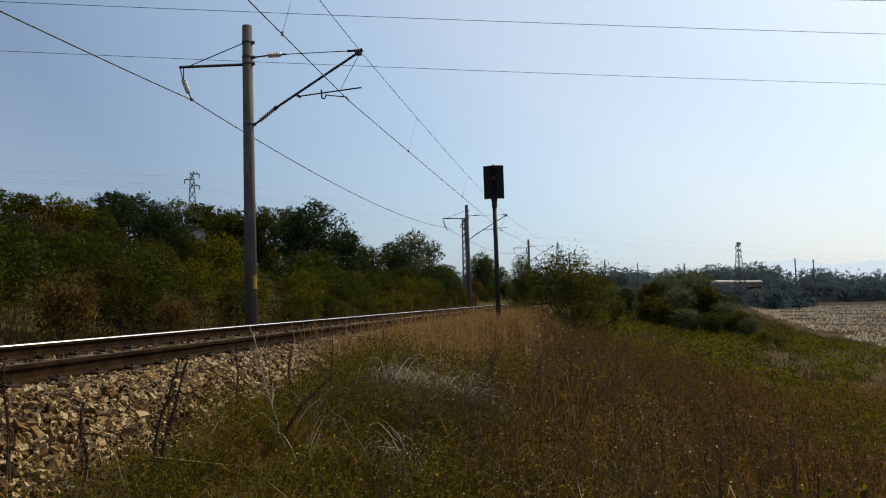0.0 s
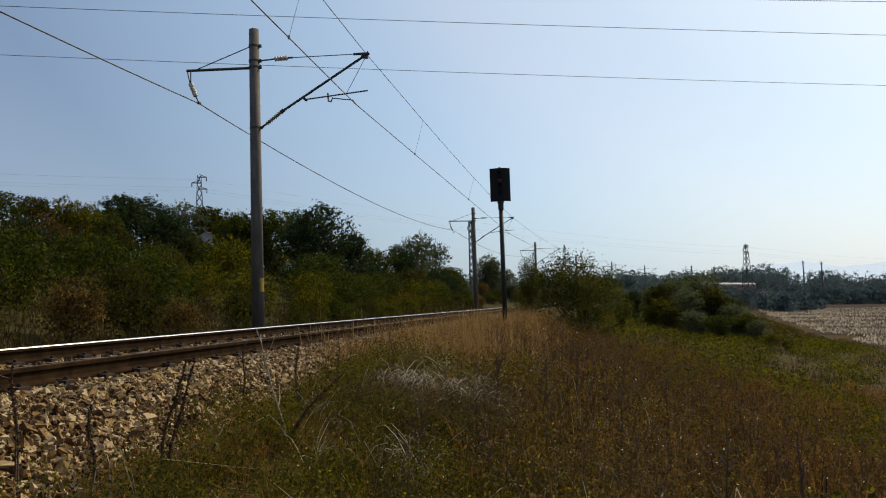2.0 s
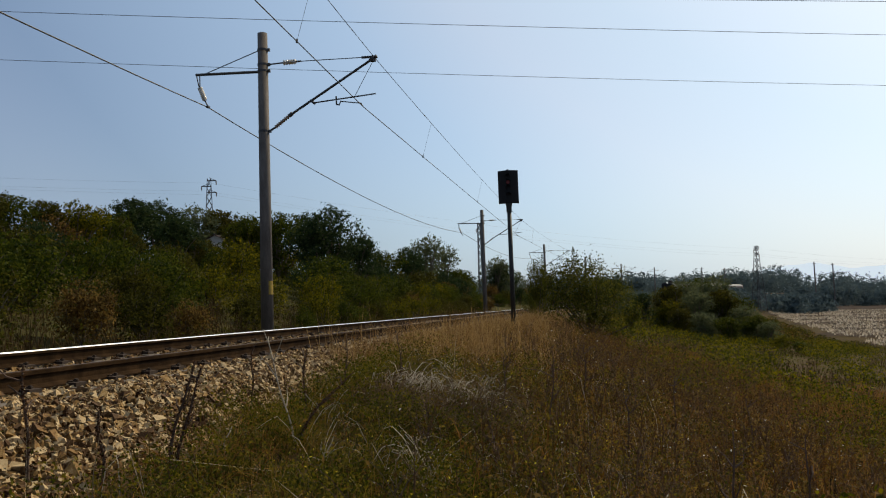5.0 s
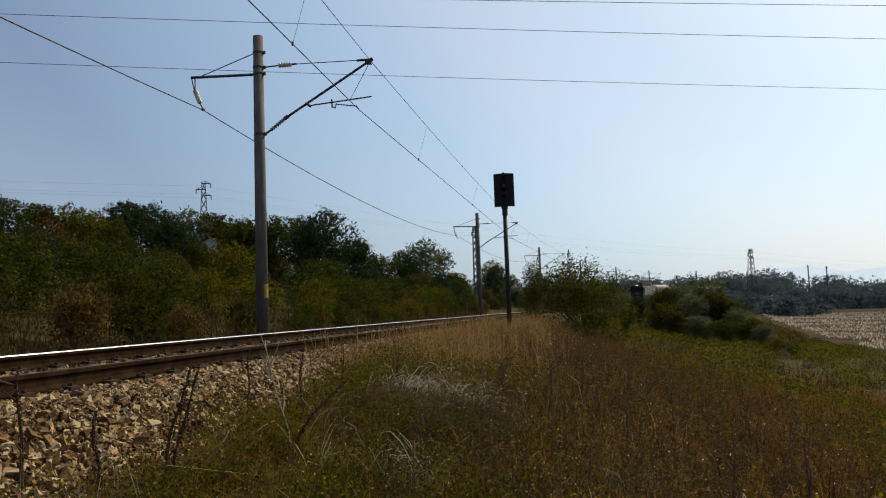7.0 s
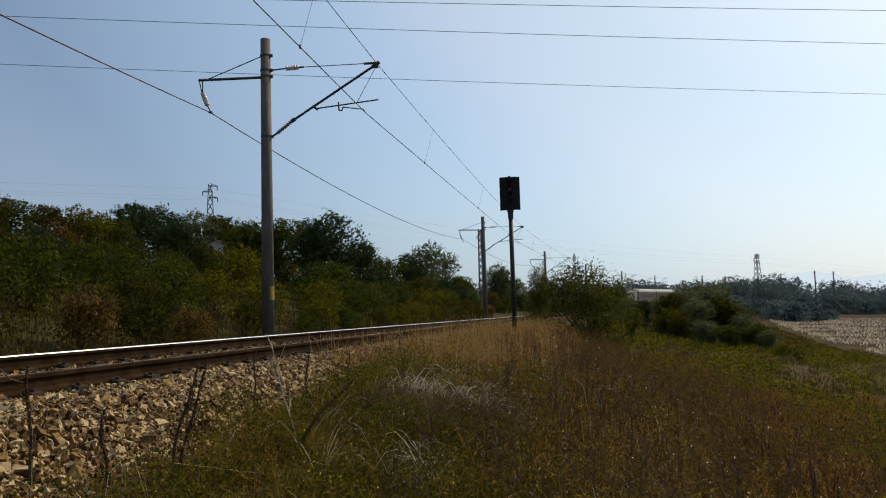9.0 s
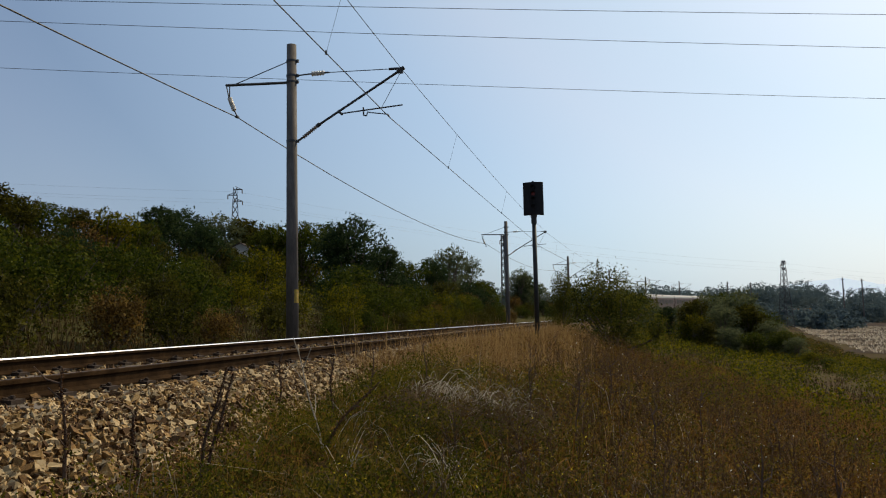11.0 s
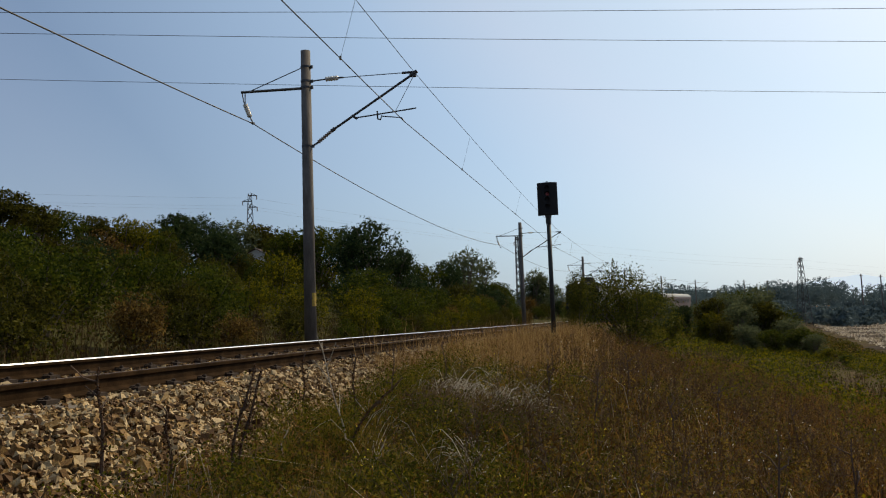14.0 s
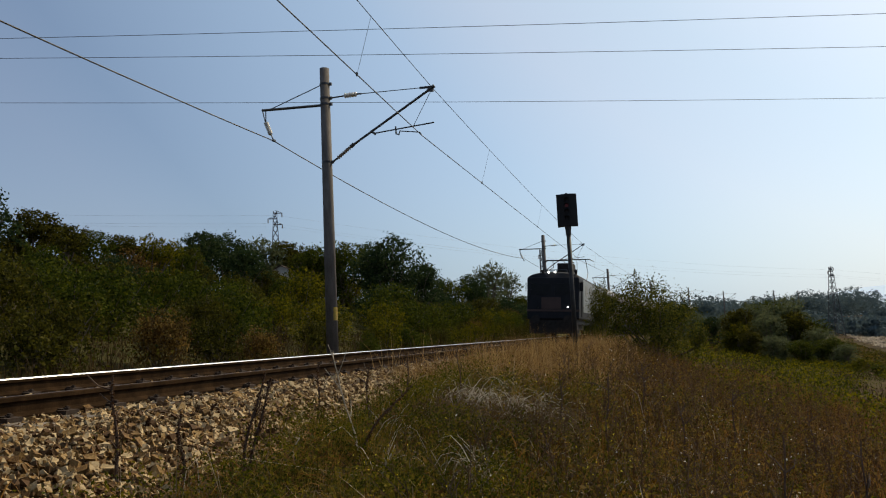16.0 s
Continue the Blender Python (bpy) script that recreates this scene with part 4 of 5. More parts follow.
# mountains on the horizon: an upright sheet that glows in the pale haze colour
def build_mountains():
    az = np.linspace(5, 60, 120)
    top = 75 + 80 * np.exp(-((az - 25.5) / 3.6) ** 2) + 60 * np.exp(-((az - 33) / 4) ** 2) + 5 * np.sin(az * 1.7) + 3 * np.sin(az * 4.1)
    V = []
    for a, h in zip(az, top):
        x, y = sighted(a, 4200)
        V += [(x, y, -30), (x, y, h)]
    F = [(2 * i, 2 * i + 2, 2 * i + 3, 2 * i + 1) for i in range(119)]
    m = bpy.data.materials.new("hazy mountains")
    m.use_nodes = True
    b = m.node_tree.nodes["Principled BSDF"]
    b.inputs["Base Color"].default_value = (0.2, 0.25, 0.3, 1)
    # self-glow gives the haze blue, no lamp lights it
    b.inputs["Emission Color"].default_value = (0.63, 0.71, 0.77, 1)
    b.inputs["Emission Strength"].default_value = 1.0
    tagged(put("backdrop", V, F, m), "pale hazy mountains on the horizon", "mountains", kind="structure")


build_mountains()


def build_house():
    x, y = sighted(-14.6, 92)
    z = float(ground_z(x, y))
    t = thing("house", "small white-walled house with a brown tiled roof among trees", "house", at=(x, y, z - 0.3), turn=84)
    eave = 8.7 - z
    bm = bmesh.new()
    box(bm, -2.6, 2.6, -1.7, 1.7, 0, eave, 0.02)
    part("wall", bm, M_PLASTER, t)
    bm = bmesh.new()
    for sgn in (-1, 1):
        vs = [bm.verts.new(v) for v in ((-2.9, sgn * 2.0, eave - 0.15), (2.9, sgn * 2.0, eave - 0.15), (2.9, 0, eave + 0.95), (-2.9, 0, eave + 0.95))]
        bm.faces.new(vs if sgn < 0 else vs[::-1])
    bmesh.ops.solidify(bm, geom=bm.faces, thickness=0.12)
    part("roof", bm, M_TILE, t)
    for gx in (-2.57, 2.57):
        bm = bmesh.new()
        vs = [bm.verts.new(v) for v in ((gx, -1.7, eave), (gx, 1.7, eave), (gx, 0, eave + 0.82))]
        bm.faces.new(vs)
        part("gable", bm, M_PLASTER, t)
    for wx in (-2.0, 0.6):
        bm = bmesh.new()
        box(bm, wx, wx + 0.9, -1.74, -1.68, eave - 1.5, eave - 0.5)
        part("window", bm, M_DARKGLASS, t)


M_PLASTER = material("white lime plaster", [(0.36, 0.34, 0.31), (0.46, 0.44, 0.41)], 1.5, 0.9)
M_TILE = material("brown roof tiles", [(0.05, 0.036, 0.028), (0.08, 0.056, 0.044)], 4, 0.85)
M_DARKGLASS = material("dark house window", [(0.02, 0.02, 0.022), (0.03, 0.03, 0.032)], 4, 0.1, bump=0)
build_house()


# ---- grasses ----
def patches(p, size, seed):
    """A smooth uneven field from about -1 to 1 over the ground, for patchy growth."""
    r = np.random.default_rng(seed)
    v = 0
    for k in range(9):
        a, f = r.uniform(0, 6.28), r.uniform(0.5, 1.8) * 2 * np.pi / size
        v = v + np.sin((p[:, 0] * math.cos(a) + p[:, 1] * math.sin(a)) * f + r.uniform(0, 6.28)) / 3.2
    return v


def blades(name, P, h0, h1, width, lean, mat, label, seed, category="grass"):
    r = np.random.default_rng(seed)
    n = len(P)
    h = r.uniform(h0, h1, n) * np.clip(1 + 0.6 * patches(P, 0.9, seed), 0.35, 1.7)
    a = r.uniform(0, 6.28, n)
    side = np.stack([np.cos(a), np.sin(a), 0 * a], -1) * (width * r.uniform(0.6, 1.4, n))[:, None]
    b = r.uniform(0, 6.28, n)
    bend = np.stack([np.cos(b), np.sin(b), 0 * b], -1) * (h * np.clip(np.abs(r.normal(0, lean, n)), 0, 1.6))[:, None]
    up = np.stack([0 * h, 0 * h, h], -1)
    drop = np.linalg.norm(bend, axis=1) * 0.5
    mid, tip = P + up * 0.55 + bend * 0.3, P + up + bend
    tip[:, 2] -= np.minimum(drop, h * 0.75)
    V = np.stack([P - side, P + side, mid + side * 0.75, mid - side * 0.75, tip], 1).reshape(-1, 3)
    o = np.arange(n)[:, None] * 5
    F = np.stack([o + np.array([0, 1, 2]), o + np.array([0, 2, 3]), o + np.array([3, 2, 4])], 1).reshape(-1, 3)
    return tagged(put(name, V, F, mat), label, category, kind="stuff")


def strewn(n, s0, s1, l0, l1, seed, tufts=0, spread=0.12, bias=1.0):
    """Places on the ground in a stretch beside the line, in tufts."""
    r = np.random.default_rng(seed)
    if tufts:
        cs, cl = s0 + (s1 - s0) * r.random(tufts) ** bias, r.uniform(l0, l1, tufts)
        k = r.integers(0, tufts, n)
        s, lat = cs[k] + r.normal(0, spread, n), cl[k] + r.normal(0, spread, n)
    else:
        s, lat = s0 + (s1 - s0) * r.random(n) ** bias, r.uniform(l0, l1, n)
    p = along(s, lat)
    keep = p[:, 0] ** 2 + p[:, 1] ** 2 > 1.1 ** 2
    p = p[keep]
    p[:, 2] = surface_z(p[:, 0], p[:, 1]) - 0.02
    return p


def only(p, size, seed, lo=-9, hi=9):
    v = patches(p, size, seed)
    return p[(v > lo) & (v < hi)]


def off_field(p, margin=1.0):
    """Only the places that do not lie on the stubble field."""
    (x0, y0), (x1, y1) = FIELD[:2]
    return p[p[:, 0] < x0 + (p[:, 1] - y0) * (x1 - x0) / (y1 - y0) - margin]


def curls(name, P, l0, l1, arch, aim, spread, width, mat, label, seed, category="grass"):
    """Long thin strands that rise, arch over and come down again, most of them to one side."""
    r = np.random.default_rng(seed)
    n, k = len(P), 6
    L = r.uniform(l0, l1, n)
    a = r.normal(radians(aim), radians(spread), n)
    turn = r.normal(0, 0.5, n)
    top = arch * L * r.uniform(0.4, 1.3, n)
    end = r.uniform(-0.35, 0.5, n)
    f = np.linspace(0, 1, k)[None]
    ang = a[:, None] + turn[:, None] * f
    C = np.stack([P[:, :1] + L[:, None] * f ** 1.2 * np.sin(ang), P[:, 1:2] + L[:, None] * f ** 1.2 * np.cos(ang),
                  P[:, 2:] + top[:, None] * (np.sin(f * np.pi * 0.85) + end[:, None] * f ** 2)], -1)
    C[..., 2] += r.normal(0, 0.008, (n, k))
    b = r.uniform(0, 6.28, n)
    side = np.stack([np.cos(b), np.sin(b), r.normal(0, 0.5, n)], -1)[:, None] * (width * r.uniform(0.6, 1.4, n))[:, None, None] * (1.05 - f * 0.8)[..., None]
    V = np.stack([C - side, C + side], 2).reshape(-1, 3)
    o = np.arange(n)[:, None] * 2 * k + np.arange(k - 1)[None] * 2
    F = np.stack([o, o + 1, o + 3, o + 2], -1).reshape(-1, 4)
    return tagged(put(name, V, F, mat), label, category, kind="stuff")


def low_leaves(name, P, leaf, h, mat, label, seed, category="weeds"):
    r = np.random.default_rng(seed)
    C = P + np.stack([r.normal(0, 0.05, len(P)), r.normal(0, 0.05, len(P)), r.random(len(P)) * h * np.clip(1 + 0.6 * patches(P, 1.1, seed), 0.35, 1.6)], -1)
    V, F = leaf_quads(C, leaf, r)
    return tagged(put(name, V, F, mat), label, category, kind="stuff")


def twiggy(name, P, h0, h1, mat, leaf_mat, label, seed, leaf=0.02, per=34, twigs=9):
    """Dead branching weeds: a stem, rising side twigs and small withered leaves on them."""
    r = np.random.default_rng(seed)
    paths, radii, C = [], [], []
    for p in P:
        h = r.uniform(h0, h1)
        tip = p + np.array([r.normal(0, 0.16), r.normal(0, 0.16), 1.0]) * h
        paths.append(np.stack([p, (p + tip) / 2 + r.normal(0, 0.02, 3), tip]))
        radii.append((0.0045, 0.002))
        for _ in range(twigs):
            f = r.uniform(0.25, 0.95)
            q = p + (tip - p) * f
            a, l = r.uniform(0, 6.28), h * r.uniform(0.2, 0.5) * (1.2 - f * 0.6)
            e = q + np.array([math.cos(a) * 0.75, math.sin(a) * 0.75, r.uniform(0.3, 1.0)]) * l
            paths.append(np.stack([q, (q + e) / 2 + np.array([0, 0, 0.02]), e]))
            radii.append((0.0028, 0.0013))
            g = r.uniform(0.25, 1.05, (max(2, per // twigs), 1))
            C.append(q + (e - q) * g + r.normal(0, 0.014, (len(g), 3)))
    V, F = tubes(paths, radii, 3)
    lv, lf = leaf_quads(np.concatenate(C), leaf, r)
    slots = np.concatenate([np.zeros(len(F), int), np.ones(len(lf), int)])
    return tagged(put(name, np.vstack([V, lv]), np.vstack([F, lf + len(V)]), [mat, leaf_mat], slots=slots), label, "weeds", kind="stuff")


G_CLEAR = leaves("green clearing grass", [(0.030, 0.036, 0.006), (0.055, 0.060, 0.010), (0.090, 0.085, 0.018)], 0.35)
L_DOCK = leaves("dark rust seed clusters", [(0.030, 0.013, 0.006), (0.058, 0.028, 0.013), (0.095, 0.050, 0.024)], 0.25)
L_OCHRE = leaves("ochre withered leaves", [(0.075, 0.036, 0.005), (0.15, 0.080, 0.010), (0.26, 0.165, 0.028)], 0.4)
M_RUSTSTEM = material("rust-brown dead stem", [(0.060, 0.030, 0.012), (0.12, 0.066, 0.028)], 20, 0.85, bump=0.1)

# the strip between ballast and path: low green weeds, matted dead grass and bleached strands
low_leaves("low_green_weeds", only(np.vstack([strewn(50000, -19, -13.6, -5.0, -2.75, 61, 450, 0.13), strewn(50000, -13.6, -8.5, -5.0, -2.15, 71, 450, 0.13)]), 1.6, 12, -0.55), 0.024, 0.30, L_LOW, "low dense green weeds at the foot of the ballast", 61)
blades("green_grass", np.vstack([strewn(11000, -19, -13.6, -5.6, -2.65, 31, 440, 0.14), strewn(9000, -13.6, -9.0, -5.6, -2.2, 72, 360, 0.14)]), 0.08, 0.28, 0.004, 1.2, G_GREEN, "green and yellowing grass at the foot of the ballast", 1)
blades("straw_grass", strewn(30000, -8.6, 16, -4.9, -1.75, 32, 420, 0.2), 0.14, 0.66, 0.0035, 0.75, G_STRAW, "tall dry straw-coloured grass beside the track", 2)
curls("straw_tangle", strewn(5000, -9.0, 4, -5.0, -2.0, 62, 260, 0.2), 0.2, 0.5, 0.6, 60, 70, 0.003, G_STRAW, "bent dry straws tangled among the grass", 62)
blades("dead_mat", strewn(7000, -12.7, -10.6, -4.6, -3.3, 51, 60, 0.16), 0.10, 0.30, 0.005, 1.8, G_ASH, "flattened ash-brown dead grass", 21)
curls("mat_strands", strewn(4200, -12.6, -11.3, -4.5, -3.3, 63, 40, 0.16), 0.25, 0.6, 0.42, 100, 35, 0.0028, G_ASH, "combed ash-grey strands of dead grass", 63)
curls("bleached_grass", strewn(330, -12.0, -11.0, -4.6, -3.3, 33, 34, 0.09), 0.20, 0.42, 0.85, 60, 60, 0.0052, G_PALE, "bleached dead grass curling over", 3)
curls("pale_tuft", strewn(46, -14.3, -14.15, -4.4, -4.25, 52, 3, 0.05), 0.25, 0.45, 0.75, 240, 28, 0.0036, G_PALE, "pale arching tuft of dead grass", 22)
curls("pale_strands", strewn(230, -14.5, -8.8, -6.2, -2.7, 64, 60, 0.10), 0.25, 0.55, 0.6, 90, 120, 0.0032, G_PALE, "scattered bleached grass strands", 64)
curls("dry_tangle", strewn(15000, -18.5, -6, -8.5, -2.6, 65, 700, 0.16), 0.15, 0.42, 0.5, 60, 140, 0.0028, G_RUST, "tangled rust-brown dry strands in the weeds", 65)
curls("ash_tangle", strewn(7000, -18.5, -4, -9.5, -2.6, 66, 400, 0.16), 0.15, 0.45, 0.5, 60, 140, 0.0028, G_ASH, "tangled ash-brown dry strands in the weeds", 66)
low_leaves("yellowing_weeds", only(strewn(42000, -17, -8, -7.2, -3.8, 73, 520, 0.15), 1.9, 16, -0.15), 0.030, 0.36, L_WEED, "yellowing leafy weeds beside the path", 73)
low_leaves("leafy_weeds", only(strewn(44000, -18.5, 4, -9, -2.8, 42, 1000, 0.14), 1.8, 14, -0.3), 0.03, 0.34, L_WEED, "small-leaved olive weeds among the grass", 12)

# the slope of the embankment
blades("rusty_weeds", only(strewn(26000, -19, 16, -10, -4.0, 34, 1100, 0.17), 3.0, 1, -0.5), 0.12, 0.5, 0.004, 0.9, G_RUST, "rust-brown dry weeds on the embankment slope", 4, "weeds")
blades("ash_weeds", only(strewn(12000, -19, 30, -14, -4.0, 53, 900, 0.2), 3.5, 2, 0.0), 0.12, 0.5, 0.005, 0.9, G_ASH, "ash-brown dead weeds on the embankment slope", 23, "weeds")
twiggy("rusty_bushlets", only(strewn(900, -17.5, 4, -10, -4.6, 67), 3.0, 1, -0.7), 0.3, 0.75, M_RUSTSTEM, L_BROWN, "branching rust-brown dead weeds with withered leaves", 67)
twiggy("ochre_bushlets", only(strewn(900, -16.5, 2, -8.5, -4.0, 68), 2.6, 15, -0.3), 0.25, 0.6, M_RUSTSTEM, L_OCHRE, "branching ochre weeds with yellowed leaves", 68, 0.024, 46)
twiggy("dead_bushlets", strewn(190, -17.5, -2, -13, -4.2, 69), 0.3, 0.7, M_TWIG, L_BROWN, "dark branching dead weeds on the slope", 69, 0.016, 24, 11)
blades("slope_weeds", off_field(only(strewn(26000, -14, 70, -31, -7.5, 35, 1100, 0.35), 7, 3, -9, 0.25)), 0.15, 0.5, 0.012, 0.6, G_VERGE, "brown dry weeds on the lower slope", 5, "weeds")
blades("verge_grass", strewn(24000, -32, 50, 2.4, 9.0, 36, 900, 0.25), 0.2, 0.65, 0.009, 0.5, G_VERGE, "dry brown grass on the far verge of the track", 6)
blades("mixed_grass", only(strewn(15000, -18, -6, -9.5, -4.2, 37, 600, 0.15), 2.5, 4, 0.1), 0.10, 0.32, 0.004, 1.0, G_GREEN, "green grass between the dry weeds", 7)
blades("back_grass", strewn(9000, -34, -18, -12, -3.0, 38, 500, 0.2), 0.1, 0.4, 0.006, 0.6, G_RUST, "dry weeds along the embankment path", 8, "weeds")
blades("loose_straws", strewn(500, -17.5, -9, -7.0, -2.8, 39, 110, 0.16), 0.3, 0.6, 0.003, 1.4, G_GREY, "single bleached straws sticking out of the grass", 9)
blades("clearing_grass", strewn(16000, 26, 66, 11, 34, 70, 700, 0.5), 0.2, 0.5, 0.02, 0.7, G_CLEAR, "green grass of a clearing on the hillside", 70)
low_leaves("near_creepers", only(strewn(70000, -16, 3, -16, -7.0, 50, 900, 0.3), 7, 3, 0.05), 0.055, 0.45, L_YELLOW, "low yellow-green leafy weeds on the near slope", 20)
blades("near_slope_weeds", only(strewn(30000, -15, 12, -20, -7.5, 57, 1300, 0.25), 7, 3, -9, 0.3), 0.15, 0.5, 0.006, 0.9, G_RUST, "rust-brown dry weeds on the near slope", 27, "weeds")
low_leaves("near_slope_leaves", strewn(36000, -15, 8, -18, -7.5, 58, 1100, 0.25), 0.045, 0.4, L_BROWN, "small withered leaves among the dry weeds of the slope", 28)
low_leaves("creeping_weeds", off_field(only(strewn(90000, 1, 60, -31, -7.0, 41, 1700, 0.4), 7, 3, 0.05)), 0.12, 0.5, L_YELLOW, "low yellow-green leafy weeds on the slope", 11)
low_leaves("creeping_green", off_field(only(strewn(42000, -2, 60, -31, -7.0, 45, 1200, 0.4), 6, 6, 0.1)), 0.09, 0.45, L_GREEN, "low green leafy weeds on the slope", 15)
low_leaves("far_slope_weeds", off_field(only(strewn(46000, 52, 170, -36, -7.0, 48, 1500, 0.8), 12, 9, -0.5), 3), 0.24, 0.4, L_OLIVE, "green weeds at the foot of the far embankment", 18)
low_leaves("far_slope_litter", off_field(strewn(16000, 52, 170, -34, -7.0, 49, 900, 0.8), 3), 0.24, 0.3, L_BROWN, "brown weeds at the foot of the far embankment", 19)
low_leaves("rusty_leaves", only(strewn(50000, -18, 14, -10, -4.4, 46, 1100, 0.18), 3.0, 1, -0.4), 0.034, 0.5, L_BROWN, "withered rust-brown leafy weeds", 16)
low_leaves("verge_leaves", only(strewn(50000, -32, 50, 4.0, 12.0, 47, 900, 0.35), 6, 8, -0.2), 0.09, 0.8, L_OLIVE, "olive leafy weeds on the far verge", 17)
low_leaves("white_seed_heads", strewn(620, -16.5, -6, -8.5, -4.3, 43, 120, 0.10), 0.019, 0.55, F_WHITE, "small white seed heads above the weeds", 13, "flowers")
low_leaves("yellow_blossoms", strewn(520, -17, -9.5, -6.0, -3.4, 44, 70, 0.09), 0.018, 0.42, F_YELLOW, "small yellow blossoms among the grass", 14, "flowers")


def dry_stalk(az, dist, top, lean, mat, label, forks, seed, thick=0.006, seedy=0):
    """One dead weed stalk, standing in the grass, with a few side twigs."""
    r = np.random.default_rng(seed)
    x, y = sighted(az, dist)
    z0 = float(surface_z(x, y)[0]) - 0.05
    t = thing("dry_stalk", label, "dry plant", "dead stalks in the grass", (x, y, z0))
    f = np.linspace(0, 1, 9)
    h = top - z0
    stem = np.stack([lean * f ** 1.5 + 0.012 * np.sin(f * 9 + seed), 0.02 * np.sin(f * 7), h * f], -1)
    V, F = tubes([stem], [(thick, thick * 0.35)], 6)
    put("stem", V, F, mat, t)
    for k in range(forks):
        i = r.integers(3, 8)
        d = np.array([r.normal(0, 0.12), r.normal(0, 0.1), r.uniform(0.08, 0.25)]) * h * 0.8
        p = stem[i]
        V, F = tubes([np.stack([p, p + d * 0.5 + r.normal(size=3) * 0.012, p + d])], [(thick * 0.55, thick * 0.25)], 5)
        put("twig", V, F, mat, t)
    if seedy:
        f = np.linspace(0.18, 1, seedy)
        i = f * 8
        k = np.minimum(i.astype(int), 7)
        P = stem[k] + (stem[k + 1] - stem[k]) * (i - k)[:, None] + r.normal(0, 0.008, (seedy, 3)) * (1.3 - f)[:, None] * 1.5
        V, F = leaf_quads(P, 0.020, r)
        tagged(put("seed_head", V, F, L_DOCK, t, label="rust-dark dry seed clusters"), kind="stuff")


for k, (az, dist, top, lean, forks, dark) in enumerate((
        (-9.6, 6.6, 0.20, -0.24, 4, 0), (-18.0, 5.7, 0.02, 0.20, 3, 1), (-17.5, 5.7, -0.02, 0.20, 2, 1), (-26.2, 5.5, 0.06, -0.03, 4, 1), (-21.9, 5.65, -0.24, -0.02, 2, 1),
        (-8.9, 8.0, -0.05, 0.02, 2, 1), (-9.8, 6.6, -0.18, 0.50, 3, 1), (-27.5, 5.6, -0.5, -0.08, 1, 1), (-6.0, 9.0, 0.08, 0.03, 2, 1), (-2.0, 9.5, 0.05, -0.03, 3, 1),
        (-12.5, 8.5, 0.0, 0.02, 2, 1), (-20.0, 7.5, -0.3, 0.04, 2, 1), (20.5, 5.6, -0.55, 0.02, 5, 1), (8.5, 7.5, -0.25, 0.05, 4, 1), (14.0, 7.2, -0.45, -0.03, 5, 1),
        (5.2, 8.2, -0.2, 0.04, 4, 1), (25.0, 6.5, -0.7, 0.03, 4, 1), (17.0, 9.0, -0.5, 0.03, 5, 1), (-14.4, 6.2, -0.5, 0.06, 2, 0), (-8.0, 6.0, -0.6, 0.12, 3, 0),
        (-24.3, 6.6, -0.32, 0.02, 1, 1), (11.0, 10.0, -0.2, 0.03, 5, 1), (22.0, 9.5, -0.8, -0.04, 5, 1))):
    dry_stalk(az, dist, top, lean, M_TWIG if dark else M_PALETWIG, "thin dark dead weed stalk" if dark else "bleached dead weed stalk with twigs", forks, k, 0.014 if dark and dist < 7.2 and az < -15 else 0.012 if dark else 0.009,
              330 if dark and az < -8.5 else 0)


# ---- where the insects fly: seconds, place and heading; they come from behind the camera and leave to the side ----
INSECT_ROWS = [
    [(0.0, -3.3, 1.6, 0.98, -84), (0.3, -1.29, 2.38, 0.95, -84), (0.4, -0.633, 2.486, 0.909, -84), (0.5, 0.024, 2.585, 0.862, -84),
     (0.8, 2.0, 2.88, 0.75, -84), (1.2, 4.6, 2.0, 0.6, -84), (16.0, 7.0, -6.0, 0.6, -84)],
    [(0.0, 0.6, -3.0, 3.0, -60), (7.6, 0.95, 2.5, 2.1, -60), (7.9, 1.10, 2.79, 1.083, -60), (8.0, 1.16, 2.818, 0.869, -60), (8.1, 1.329, 2.763, 0.753, -60),
     (8.3, 2.2, 2.5, 0.55, -60), (8.8, 3.4, 0.8, 0.5, -60), (16.0, 4.0, -6.0, 1.0, -60)],
]


# ---- train ----
M_LOCO = material("dusty dark green loco paint", [(0.011, 0.012, 0.015), (0.021, 0.022, 0.026)], 1.5, 0.6, bump=0.05, spec=0.12)
M_LOCOSIDE = material("dusty pale loco side", [(0.12, 0.13, 0.13), (0.19, 0.20, 0.20)], 1.0, 0.4, bump=0.05)
M_PANEL = material("faded red panel", [(0.045, 0.026, 0.022), (0.065, 0.038, 0.032)], 3, 0.5, bump=0.05)
M_ROOF = material("pale grey coach roof", [(0.17, 0.165, 0.155), (0.24, 0.235, 0.22)], 1.2, 0.5, bump=0.05)
M_COACH = material("dusty maroon coach side", [(0.055, 0.03, 0.028), (0.085, 0.045, 0.04)], 1.2, 0.5, bump=0.05)
M_UNDER = material("sooty running gear", [(0.015, 0.013, 0.012), (0.04, 0.034, 0.03)], 5, 0.8, 0.3, 0.2)
M_PANE = material("dark window glass", [(0.008, 0.009, 0.010), (0.013, 0.014, 0.016)], 3, 0.45, 0, 0, spec=0.15)
M_LAMP = glow("lit headlamp", (1.0, 0.96, 0.88), 4.0)


